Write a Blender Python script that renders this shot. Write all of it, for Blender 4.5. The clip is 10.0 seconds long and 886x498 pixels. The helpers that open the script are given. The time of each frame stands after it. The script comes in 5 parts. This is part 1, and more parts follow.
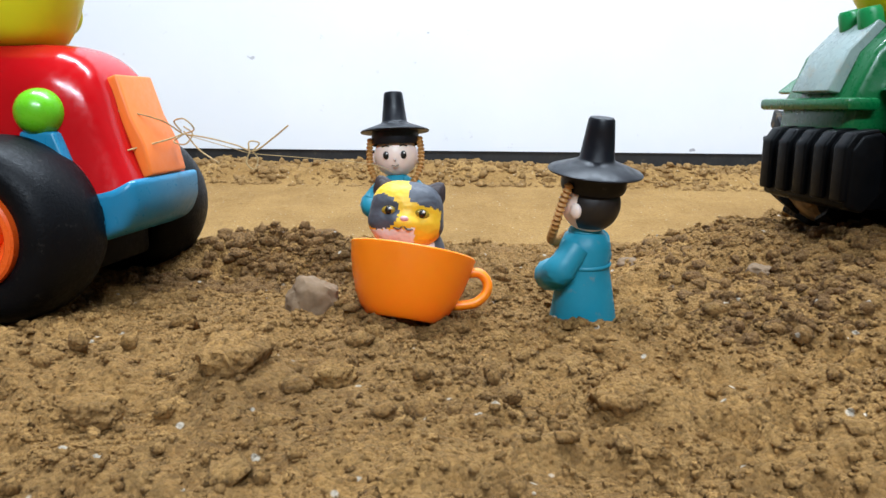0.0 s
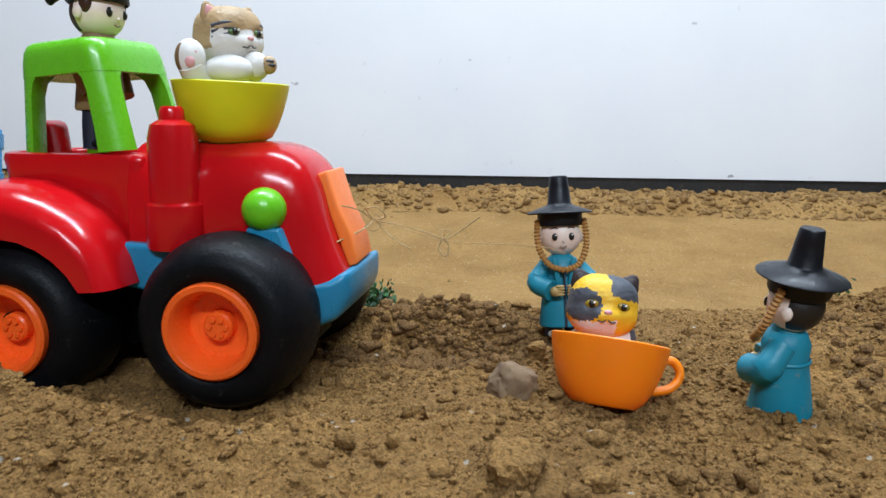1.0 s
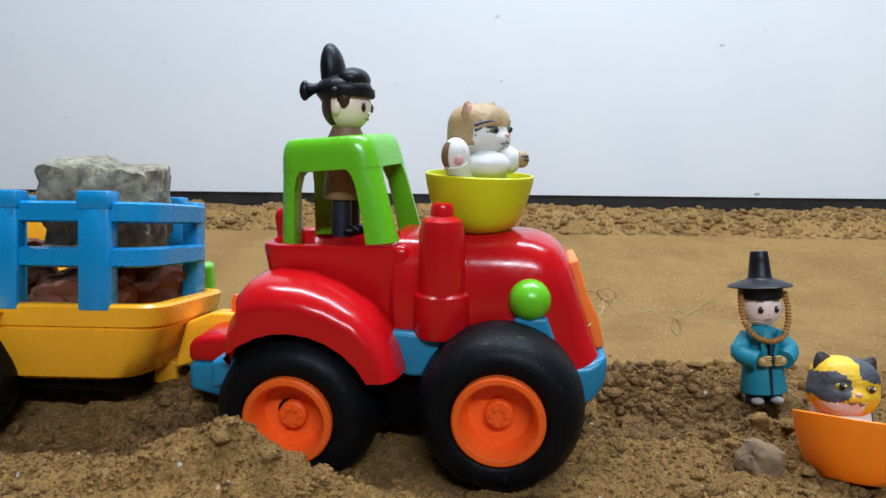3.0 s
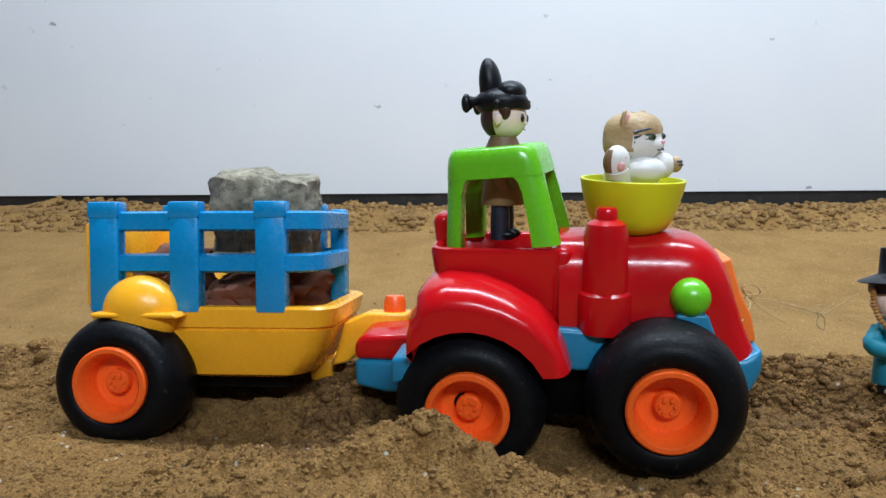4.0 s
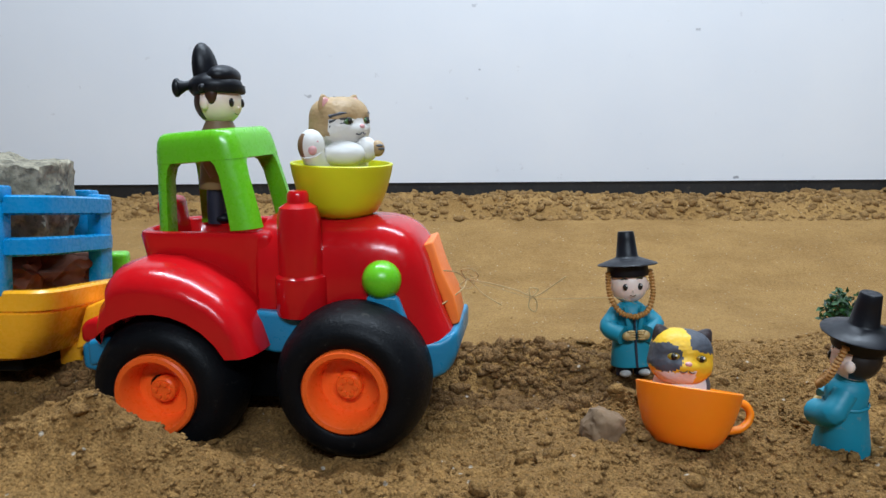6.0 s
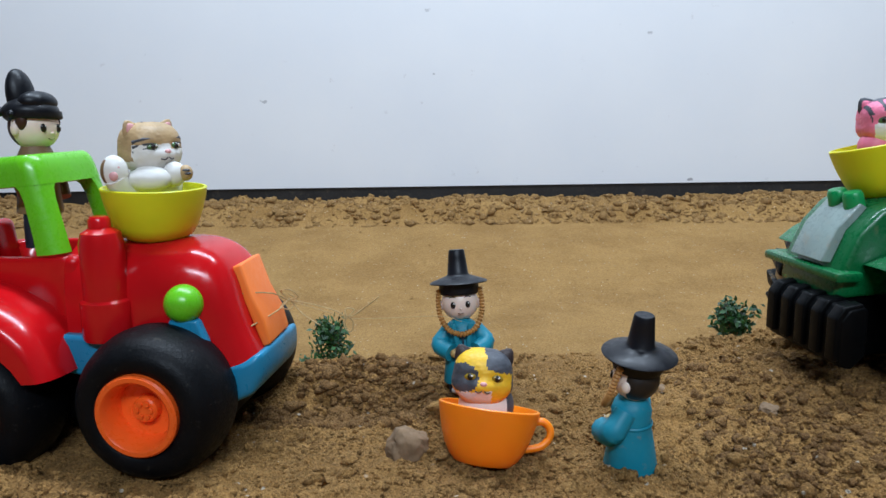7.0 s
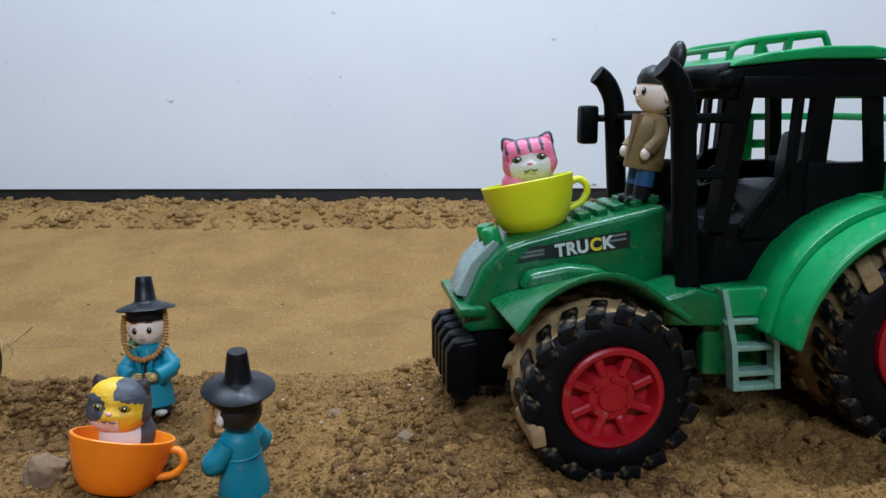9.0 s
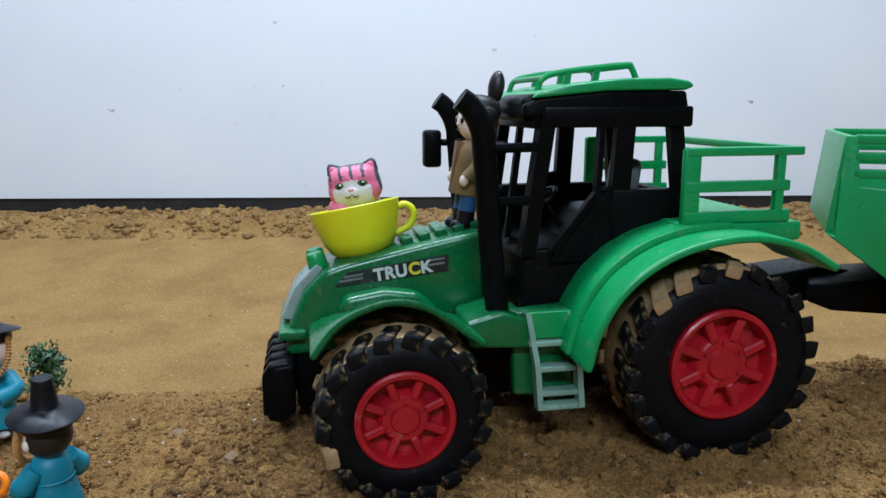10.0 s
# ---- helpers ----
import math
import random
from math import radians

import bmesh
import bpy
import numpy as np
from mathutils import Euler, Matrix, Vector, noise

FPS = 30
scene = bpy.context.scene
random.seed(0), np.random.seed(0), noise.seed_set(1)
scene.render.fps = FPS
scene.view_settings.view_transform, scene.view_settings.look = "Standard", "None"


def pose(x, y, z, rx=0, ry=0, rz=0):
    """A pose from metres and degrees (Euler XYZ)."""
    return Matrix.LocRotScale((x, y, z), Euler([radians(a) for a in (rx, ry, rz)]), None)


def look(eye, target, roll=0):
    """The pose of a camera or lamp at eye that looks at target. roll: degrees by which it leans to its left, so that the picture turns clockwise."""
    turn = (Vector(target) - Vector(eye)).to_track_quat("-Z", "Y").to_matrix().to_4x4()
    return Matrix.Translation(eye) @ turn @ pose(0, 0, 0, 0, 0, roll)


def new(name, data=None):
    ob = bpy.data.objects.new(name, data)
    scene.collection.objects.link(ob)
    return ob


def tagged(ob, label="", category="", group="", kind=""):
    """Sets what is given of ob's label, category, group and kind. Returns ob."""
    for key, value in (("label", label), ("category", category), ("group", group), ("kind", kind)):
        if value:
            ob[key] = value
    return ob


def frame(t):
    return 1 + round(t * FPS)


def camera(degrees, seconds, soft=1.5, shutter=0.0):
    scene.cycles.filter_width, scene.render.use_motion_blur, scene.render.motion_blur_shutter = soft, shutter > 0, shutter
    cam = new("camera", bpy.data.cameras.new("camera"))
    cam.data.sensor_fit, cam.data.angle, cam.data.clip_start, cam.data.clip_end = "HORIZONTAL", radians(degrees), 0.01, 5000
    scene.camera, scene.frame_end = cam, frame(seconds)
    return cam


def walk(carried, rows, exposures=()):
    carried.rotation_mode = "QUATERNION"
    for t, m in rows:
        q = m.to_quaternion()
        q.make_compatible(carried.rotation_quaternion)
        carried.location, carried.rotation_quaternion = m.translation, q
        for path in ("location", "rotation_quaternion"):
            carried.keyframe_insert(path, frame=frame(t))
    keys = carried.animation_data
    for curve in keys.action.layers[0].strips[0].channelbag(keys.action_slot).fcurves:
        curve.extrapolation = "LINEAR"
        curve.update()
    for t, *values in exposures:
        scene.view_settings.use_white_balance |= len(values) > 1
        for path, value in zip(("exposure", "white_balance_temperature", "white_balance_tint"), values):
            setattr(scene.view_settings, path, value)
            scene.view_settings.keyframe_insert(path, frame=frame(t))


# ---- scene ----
cam = camera(61.9, 10.0)
PATH = [
    (0, (0.0290, -0.0109, 0.1955), (-0.1005, 1.9486, -0.1833), 0.37),
    (0.5, (-0.0068, -0.0168, 0.2105), (-0.1726, 1.9403, -0.1667), 0.10),
    (1, (-0.0424, -0.0285, 0.2282), (-0.1884, 1.9345, -0.1259), 0.54),
    (1.5, (-0.0663, -0.0374, 0.2392), (-0.1973, 1.9295, -0.0983), 0.92),
    (2, (-0.0987, -0.0398, 0.2419), (-0.1787, 1.9286, -0.1035), 1.38),
    (2.5, (-0.1214, -0.0400, 0.2539), (-0.2067, 1.9294, -0.0837), 0.62),
    (3.8, (-0.2030, -0.0633, 0.2692), (-0.3295, 1.8940, -0.0930), -0.60),
    (4, (-0.2107, -0.0677, 0.2696), (-0.3687, 1.8947, -0.0828), -0.85),
    (4.5, (-0.2163, -0.0769, 0.2771), (-0.3883, 1.8855, -0.0684), -1.07),
    (5, (-0.1789, -0.0745, 0.2733), (-0.3361, 1.8875, -0.0817), -0.91),
    (5.5, (-0.1262, -0.0631, 0.2685), (-0.2502, 1.8997, -0.0952), -0.96),
    (6, (-0.0841, -0.0626, 0.2649), (-0.2130, 1.8975, -0.1108), -0.77),
    (6.2, (-0.0655, -0.0625, 0.2660), (-0.1870, 1.8965, -0.1105), -0.80),
    (7.3, (0.0233, -0.0572, 0.2755), (-0.0922, 1.9030, -0.1043), -1.30),
    (7.5, (0.0383, -0.0548, 0.2752), (-0.0700, 1.9048, -0.1100), -1.21),
    (8, (0.0754, -0.0527, 0.2823), (-0.0168, 1.9075, -0.1039), -0.71),
    (8.5, (0.1154, -0.0567, 0.2883), (0.0459, 1.9031, -0.1044), -0.56),
    (9, (0.1548, -0.0601, 0.2918), (0.0992, 1.9001, -0.1013), -0.29),
    (9.5, (0.1949, -0.0640, 0.2975), (0.1592, 1.8978, -0.0900), -0.56),
    (10, (0.2285, -0.0667, 0.3029), (0.2338, 1.8962, -0.0804), -0.21),
]
walk(cam, [(t, look(eye, target, roll)) for t, eye, target, roll in PATH],
     [(0, 0.22, 6500, 10), (0.6, -0.10, 6500, 10), (1.2, -0.18, 6500, 10), (2.5, -0.25, 6500, 10), (4.5, -0.32, 6450, 10), (6, -0.36, 6400, 10), (7.5, -0.46, 6200, 10), (9, -0.50, 6150, 10), (10, -0.38, 6150, 10)])

# ---- light: a room lit by a ceiling tube, with an added front fill lamp ----
world = bpy.data.worlds.new("world")
world.use_nodes = True
world.node_tree.nodes["Background"].inputs[0].default_value = (0.75, 0.85, 1.0, 1)
world.node_tree.nodes["Background"].inputs[1].default_value = 0.01
scene.world = world


def tube_or_fill_lamp(x, y, z, length, width, watts, rz=0, aim=(0, 0, 0)):
    d = bpy.data.lights.new("tube_or_fill_light", "AREA")
    d.shape, d.size, d.size_y, d.energy, d.color = "RECTANGLE", length, width, watts, (0.74, 0.865, 1.0)
    ob = new("tube_or_fill_light", d)
    ob.matrix_world = pose(x, y, z, aim[0], aim[1], rz)
    return ob


tube_or_fill_lamp(0.06, 0.62, 2.3, 2.2, 0.06, 108)
# unseen fill lamp, added behind the camera to brighten the front faces
tube_or_fill_lamp(0.25, -1.45, 1.60, 1.2, 0.06, 45, 0, (54, 0))


# ---- materials ----
def mat(name, color, rough=0.5, metal=0.0, vary=0.15, scale=60.0, bump=0.0, bump_scale=200.0, coat=0.0, sss=0.0, dust=0.0, dust_color=(0.33, 0.23, 0.13), spec=0.5, trans=0.0, rough_vary=0.1):
    m = bpy.data.materials.new(name)
    m.use_nodes = True
    nt = m.node_tree
    n, l = nt.nodes, nt.links
    b = n["Principled BSDF"]
    co = n.new("ShaderNodeTexCoord")
    big = n.new("ShaderNodeTexNoise")
    big.inputs["Scale"].default_value, big.inputs["Detail"].default_value = scale, 6
    l.new(co.outputs["Object"], big.inputs["Vector"])
    ramp = n.new("ShaderNodeMapRange")
    ramp.inputs[1].default_value, ramp.inputs[2].default_value = 0.3, 0.7
    ramp.inputs[3].default_value, ramp.inputs[4].default_value = 1 - vary, 1 + vary
    l.new(big.outputs[0], ramp.inputs[0])
    mul = n.new("ShaderNodeVectorMath")
    mul.operation = "SCALE"
    mul.inputs[0].default_value = color
    l.new(ramp.outputs[0], mul.inputs[3])
    out = mul.outputs[0]
    rr = n.new("ShaderNodeMapRange")
    rr.inputs[1].default_value, rr.inputs[2].default_value = 0.3, 0.7
    rr.inputs[3].default_value, rr.inputs[4].default_value = max(0.02, rough - rough_vary), min(1, rough + rough_vary)
    fine = n.new("ShaderNodeTexNoise")
    fine.inputs["Scale"].default_value, fine.inputs["Detail"].default_value = scale * 7, 4
    l.new(co.outputs["Object"], fine.inputs["Vector"])
    l.new(fine.outputs[0], rr.inputs[0])
    rough_out = rr.outputs[0]
    if dust > 0:
        dn = n.new("ShaderNodeTexNoise")
        dn.inputs["Scale"].default_value, dn.inputs["Detail"].default_value, dn.inputs["Roughness"].default_value = scale * 2.3, 8, 0.7
        l.new(co.outputs["Object"], dn.inputs["Vector"])
        dr = n.new("ShaderNodeMapRange")
        dr.inputs[1].default_value, dr.inputs[2].default_value = 0.62 - dust * 0.3, 0.72 - dust * 0.1
        dr.inputs[3].default_value, dr.inputs[4].default_value = 0, min(1.0, 0.4 + dust)
        l.new(dn.outputs[0], dr.inputs[0])
        mix = n.new("ShaderNodeMix")
        mix.data_type = "RGBA"
        l.new(dr.outputs[0], mix.inputs[0])
        l.new(out, mix.inputs[6])
        mix.inputs[7].default_value = (*dust_color, 1)
        out = mix.outputs[2]
        mr = n.new("ShaderNodeMix")
        l.new(dr.outputs[0], mr.inputs[0])
        l.new(rough_out, mr.inputs[2])
        mr.inputs[3].default_value = 0.9
        rough_out = mr.outputs[0]
    l.new(out, b.inputs["Base Color"])
    l.new(rough_out, b.inputs["Roughness"])
    b.inputs["Metallic"].default_value = metal
    b.inputs["Coat Weight"].default_value = coat
    b.inputs["Coat Roughness"].default_value = 0.12
    b.inputs["Specular IOR Level"].default_value = spec
    if sss > 0:
        b.inputs["Subsurface Weight"].default_value = sss
        b.inputs["Subsurface Radius"].default_value = (1, 0.7, 0.4)
        b.inputs["Subsurface Scale"].default_value = 0.004
    b.inputs["Transmission Weight"].default_value = trans
    if bump > 0:
        bn = n.new("ShaderNodeTexNoise")
        bn.inputs["Scale"].default_value, bn.inputs["Detail"].default_value = bump_scale, 6
        l.new(co.outputs["Object"], bn.inputs["Vector"])
        bp = n.new("ShaderNodeBump")
        bp.inputs["Strength"].default_value, bp.inputs["Distance"].default_value = bump, 0.0006
        l.new(bn.outputs[0], bp.inputs["Height"])
        l.new(bp.outputs[0], b.inputs["Normal"])
    return m


def sand_material(name, dry, damp, pale, patches=9.0, turned=None):
    """Loose sandy soil: grains, pale quartz specks and damp patches."""
    m = bpy.data.materials.new(name)
    m.use_nodes = True
    nt = m.node_tree
    n, l = nt.nodes, nt.links
    b = n["Principled BSDF"]
    co = n.new("ShaderNodeTexCoord")

    def noise_node(scale, detail=6, rough=0.6):
        a = n.new("ShaderNodeTexNoise")
        a.inputs["Scale"].default_value, a.inputs["Detail"].default_value, a.inputs["Roughness"].default_value = scale, detail, rough
        l.new(co.outputs["Object"], a.inputs["Vector"])
        return a.outputs[0]

    def remap(v, a, c, lo, hi):
        r = n.new("ShaderNodeMapRange")
        r.inputs[1].default_value, r.inputs[2].default_value, r.inputs[3].default_value, r.inputs[4].default_value = a, c, lo, hi
        l.new(v, r.inputs[0])
        return r.outputs[0]

    def mix(f, a, c):
        x = n.new("ShaderNodeMix")
        x.data_type = "RGBA"
        l.new(f, x.inputs[0])
        for s, v in ((6, a), (7, c)):
            if isinstance(v, tuple):
                x.inputs[s].default_value = (*v, 1)
            else:
                l.new(v, x.inputs[s])
        return x.outputs[2]

    c = mix(remap(noise_node(patches, 5), 0.42, 0.62, 0, 1), dry, damp)
    c = mix(remap(noise_node(160, 8, 0.75), 0.4, 0.75, 0, 0.65), c, pale)
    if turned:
        # freshly turned soil of the heap in front, in darker tones, with ragged edges
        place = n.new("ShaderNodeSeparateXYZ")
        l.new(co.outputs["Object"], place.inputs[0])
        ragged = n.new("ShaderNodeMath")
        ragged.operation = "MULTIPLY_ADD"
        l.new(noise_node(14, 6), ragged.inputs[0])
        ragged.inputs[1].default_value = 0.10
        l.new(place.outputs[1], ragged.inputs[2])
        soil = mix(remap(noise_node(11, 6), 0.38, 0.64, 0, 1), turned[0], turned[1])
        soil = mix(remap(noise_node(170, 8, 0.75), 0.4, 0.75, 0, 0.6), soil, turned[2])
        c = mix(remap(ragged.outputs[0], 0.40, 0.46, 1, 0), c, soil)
    c = mix(remap(noise_node(700, 3, 0.6), 0.35, 0.5, 0.55, 0), c, (damp[0] * 0.55, damp[1] * 0.52, damp[2] * 0.5))
    vor = n.new("ShaderNodeTexVoronoi")
    vor.inputs["Scale"].default_value = 260
    l.new(co.outputs["Object"], vor.inputs["Vector"])
    sep = n.new("ShaderNodeSeparateColor")
    l.new(vor.outputs["Color"], sep.inputs[0])
    near = remap(vor.outputs["Distance"], 0.2, 0.3, 1, 0)
    rare = remap(sep.outputs[0], 0.955, 0.965, 0, 0.8)
    both = n.new("ShaderNodeMath")
    both.operation = "MULTIPLY"
    l.new(near, both.inputs[0])
    l.new(rare, both.inputs[1])
    c = mix(both.outputs[0], c, (0.66, 0.58, 0.46))
    grain = n.new("ShaderNodeTexVoronoi")
    grain.inputs["Scale"].default_value = 820
    l.new(co.outputs["Object"], grain.inputs["Vector"])
    tone = n.new("ShaderNodeSeparateColor")
    l.new(grain.outputs["Color"], tone.inputs[0])
    shade = n.new("ShaderNodeVectorMath")
    shade.operation = "SCALE"
    l.new(c, shade.inputs[0])
    l.new(remap(tone.outputs[1], 0, 1, 0.80, 1.20), shade.inputs[3])
    l.new(shade.outputs[0], b.inputs["Base Color"])
    b.inputs["Roughness"].default_value = 0.92
    b.inputs["Specular IOR Level"].default_value = 0.25
    bp = n.new("ShaderNodeBump")
    bp.inputs["Strength"].default_value, bp.inputs["Distance"].default_value = 1.0, 0.0022
    l.new(noise_node(360, 10, 0.8), bp.inputs["Height"])
    gb = n.new("ShaderNodeBump")
    gb.inputs["Strength"].default_value, gb.inputs["Distance"].default_value = 0.9, 0.0009
    gb.invert = True
    l.new(grain.outputs["Distance"], gb.inputs["Height"])
    l.new(bp.outputs[0], gb.inputs["Normal"])
    l.new(gb.outputs[0], b.inputs["Normal"])
    return m


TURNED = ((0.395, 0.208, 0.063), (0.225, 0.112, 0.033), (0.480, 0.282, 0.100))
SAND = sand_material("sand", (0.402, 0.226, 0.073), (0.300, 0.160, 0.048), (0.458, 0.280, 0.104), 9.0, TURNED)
CLOD = sand_material("soil_clods", *TURNED, 14.0)
DARKSOIL = sand_material("dark_soil", (0.245, 0.125, 0.042), (0.165, 0.080, 0.026), (0.320, 0.180, 0.066), 14.0)
DRYCLOD = sand_material("dry_soil_clods", (0.345, 0.196, 0.070), (0.250, 0.134, 0.045), (0.410, 0.252, 0.100), 14.0)
RED = mat("red_plastic", (0.52, 0.005, 0.008), 0.19, vary=0.05, rough_vary=0.06, spec=0.38)
LIME = mat("lime_plastic", (0.13, 0.50, 0.012), 0.3, vary=0.05, coat=0.2)
BLUE = mat("teal_blue_plastic", (0.010, 0.20, 0.36), 0.35, vary=0.08, dust=0.03)
ORANGE = mat("orange_plastic", (0.93, 0.12, 0.014), 0.32, vary=0.06)
GRILLE = mat("orange_grille_plastic", (0.95, 0.21, 0.03), 0.45, vary=0.05)
YELLOW = mat("yellow_plastic", (0.95, 0.43, 0.018), 0.28, vary=0.05)
SKY = mat("sky_blue_plastic", (0.002, 0.25, 0.56), 0.28, vary=0.05)
RUBBER = mat("black_rubber", (0.0030, 0.0034, 0.0045), 0.48, spec=0.14, vary=0.3, dust=0.03, dust_color=(0.10, 0.09, 0.075), bump=0.25, bump_scale=900, scale=90)
MUD = mat("caked_dry_mud", (0.33, 0.215, 0.105), 0.95, spec=0.15, vary=0.4, scale=90, bump=1.0, bump_scale=420, dust=0.22, dust_color=(0.05, 0.042, 0.034))
LUGRUBBER = mat("lug_rubber", (0.004, 0.0045, 0.0055), 0.5, spec=0.16, vary=0.3, dust=0.34, dust_color=(0.32, 0.21, 0.10), bump=0.4, bump_scale=500, scale=70)
CUPORANGE = mat("orange_cup", (1.0, 0.24, 0.005), 0.38, vary=0.04, sss=0.4)
CUPYELLOW = mat("yellow_green_cup", (0.62, 0.62, 0.012), 0.38, vary=0.05, sss=0.3)
CUPLEMON = mat("lemon_cup", (0.68, 0.68, 0.010), 0.38, vary=0.05, sss=0.3)
GREEN = mat("green_plastic", (0.002, 0.115, 0.031), 0.3, vary=0.08, dust=0.02, coat=0.1)
GREENT = mat("bright_green_plastic", (0.006, 0.27, 0.075), 0.35, vary=0.08, dust=0.04)
BLACKP = mat("black_plastic", (0.0022, 0.0025, 0.003), 0.40, vary=0.3, dust=0.02, dust_color=(0.02, 0.02, 0.02), spec=0.09)
REDRIM = mat("dark_red_rim", (0.37, 0.006, 0.014), 0.36, vary=0.2, dust=0.06)
SILVER = mat("silver_green_plastic", (0.25, 0.42, 0.34), 0.35, metal=0.3, vary=0.2, dust=0.1)
PANEL = mat("grey_lamp_panel", (0.24, 0.31, 0.29), 0.3, vary=0.2, dust=0.15)
GREYP = mat("grey_plastic", (0.10, 0.11, 0.12), 0.4, vary=0.2, dust=0.1)
STRIPE = mat("black_sticker", (0.012, 0.013, 0.014), 0.4, vary=0.3)
STRIPEG = mat("grey_sticker_bars", (0.16, 0.17, 0.17), 0.45, vary=0.2)
INKW = mat("white_print", (0.62, 0.63, 0.60), 0.5, vary=0.15)
INKY = mat("yellow_print", (0.75, 0.58, 0.03), 0.5, vary=0.1)
SKIN = mat("pale_vinyl", (0.92, 0.72, 0.61), 0.45, vary=0.04, sss=0.15)
HAT = mat("black_vinyl", (0.0045, 0.005, 0.008), 0.42, spec=0.3, vary=0.25, dust=0.03, dust_color=(0.08, 0.08, 0.08))
HAIR = mat("black_hair_vinyl", (0.012, 0.009, 0.008), 0.45, vary=0.2)
BHAIR = mat("brown_hair_vinyl", (0.045, 0.016, 0.009), 0.45, vary=0.2)
TEAL = mat("teal_vinyl", (0.008, 0.235, 0.33), 0.5, vary=0.10, dust=0.03)
NAVY = mat("navy_vinyl", (0.012, 0.014, 0.03), 0.5, vary=0.2)
BRAID = mat("golden_braid", (0.42, 0.20, 0.05), 0.6, vary=0.2, scale=300)
GOLD = mat("gold_paint", (0.50, 0.33, 0.12), 0.45, vary=0.1)
KHAKI = mat("khaki_vinyl", (0.25, 0.16, 0.065), 0.55, vary=0.15)
BROWN = mat("brown_vinyl", (0.20, 0.11, 0.055), 0.55, vary=0.2)
DENIM = mat("blue_vinyl", (0.02, 0.10, 0.26), 0.55, vary=0.15)
WHITEV = mat("white_vinyl", (0.78, 0.76, 0.72), 0.45, vary=0.05)
EYE = mat("black_paint", (0.01, 0.008, 0.006), 0.3, vary=0.1)
PINK = mat("pink_vinyl", (0.85, 0.20, 0.33), 0.5, vary=0.12, scale=200)
PALEPINK = mat("pale_pink_vinyl", (0.72, 0.36, 0.36), 0.5, vary=0.06)
GREYV = mat("grey_vinyl", (0.065, 0.07, 0.085), 0.55, vary=0.25, scale=200)
CATYEL = mat("golden_yellow_vinyl", (0.80, 0.47, 0.02), 0.5, vary=0.08, scale=150)
TAN = mat("tan_vinyl", (0.45, 0.30, 0.15), 0.5, vary=0.2, scale=150)
GREENEYE = mat("green_eye_paint", (0.08, 0.16, 0.06), 0.25, vary=0.2)
AMBER = mat("amber_eye_paint", (0.30, 0.20, 0.02), 0.25, vary=0.2)
EARDARK = mat("dark_brown_vinyl", (0.035, 0.022, 0.022), 0.55, vary=0.2)
THREAD = mat("jute_thread", (0.42, 0.29, 0.13), 0.8, vary=0.25, scale=400)
CONCRETE = mat("weathered_concrete", (0.27, 0.24, 0.175), 0.95, spec=0.2, vary=0.5, scale=150, bump=1.0, bump_scale=420, dust=0.46, dust_color=(0.07, 0.066, 0.058))
BRICK = mat("red_brick_stone", (0.16, 0.06, 0.035), 0.95, vary=0.4, scale=70, bump=1.0, bump_scale=250)
PEBBLE = mat("brown_stone", (0.20, 0.125, 0.068), 0.9, vary=0.25, scale=80, bump=0.8, bump_scale=300)
LEAFA = mat("green_leaf_plastic", (0.016, 0.075, 0.012), 0.5, vary=0.35, scale=120)
LEAFB = mat("dark_leaf_plastic", (0.010, 0.042, 0.013), 0.55, vary=0.35, scale=120)
TWIG = mat("brown_twig", (0.12, 0.07, 0.03), 0.8, vary=0.2)
SKIRT = mat("black_wall_strip", (0.012, 0.011, 0.011), 0.6, vary=0.4, dust=0.18, dust_color=(0.09, 0.07, 0.05), scale=25)
PLASTER = mat("dull_plaster", (0.13, 0.13, 0.135), 0.9, vary=0.15, scale=3)


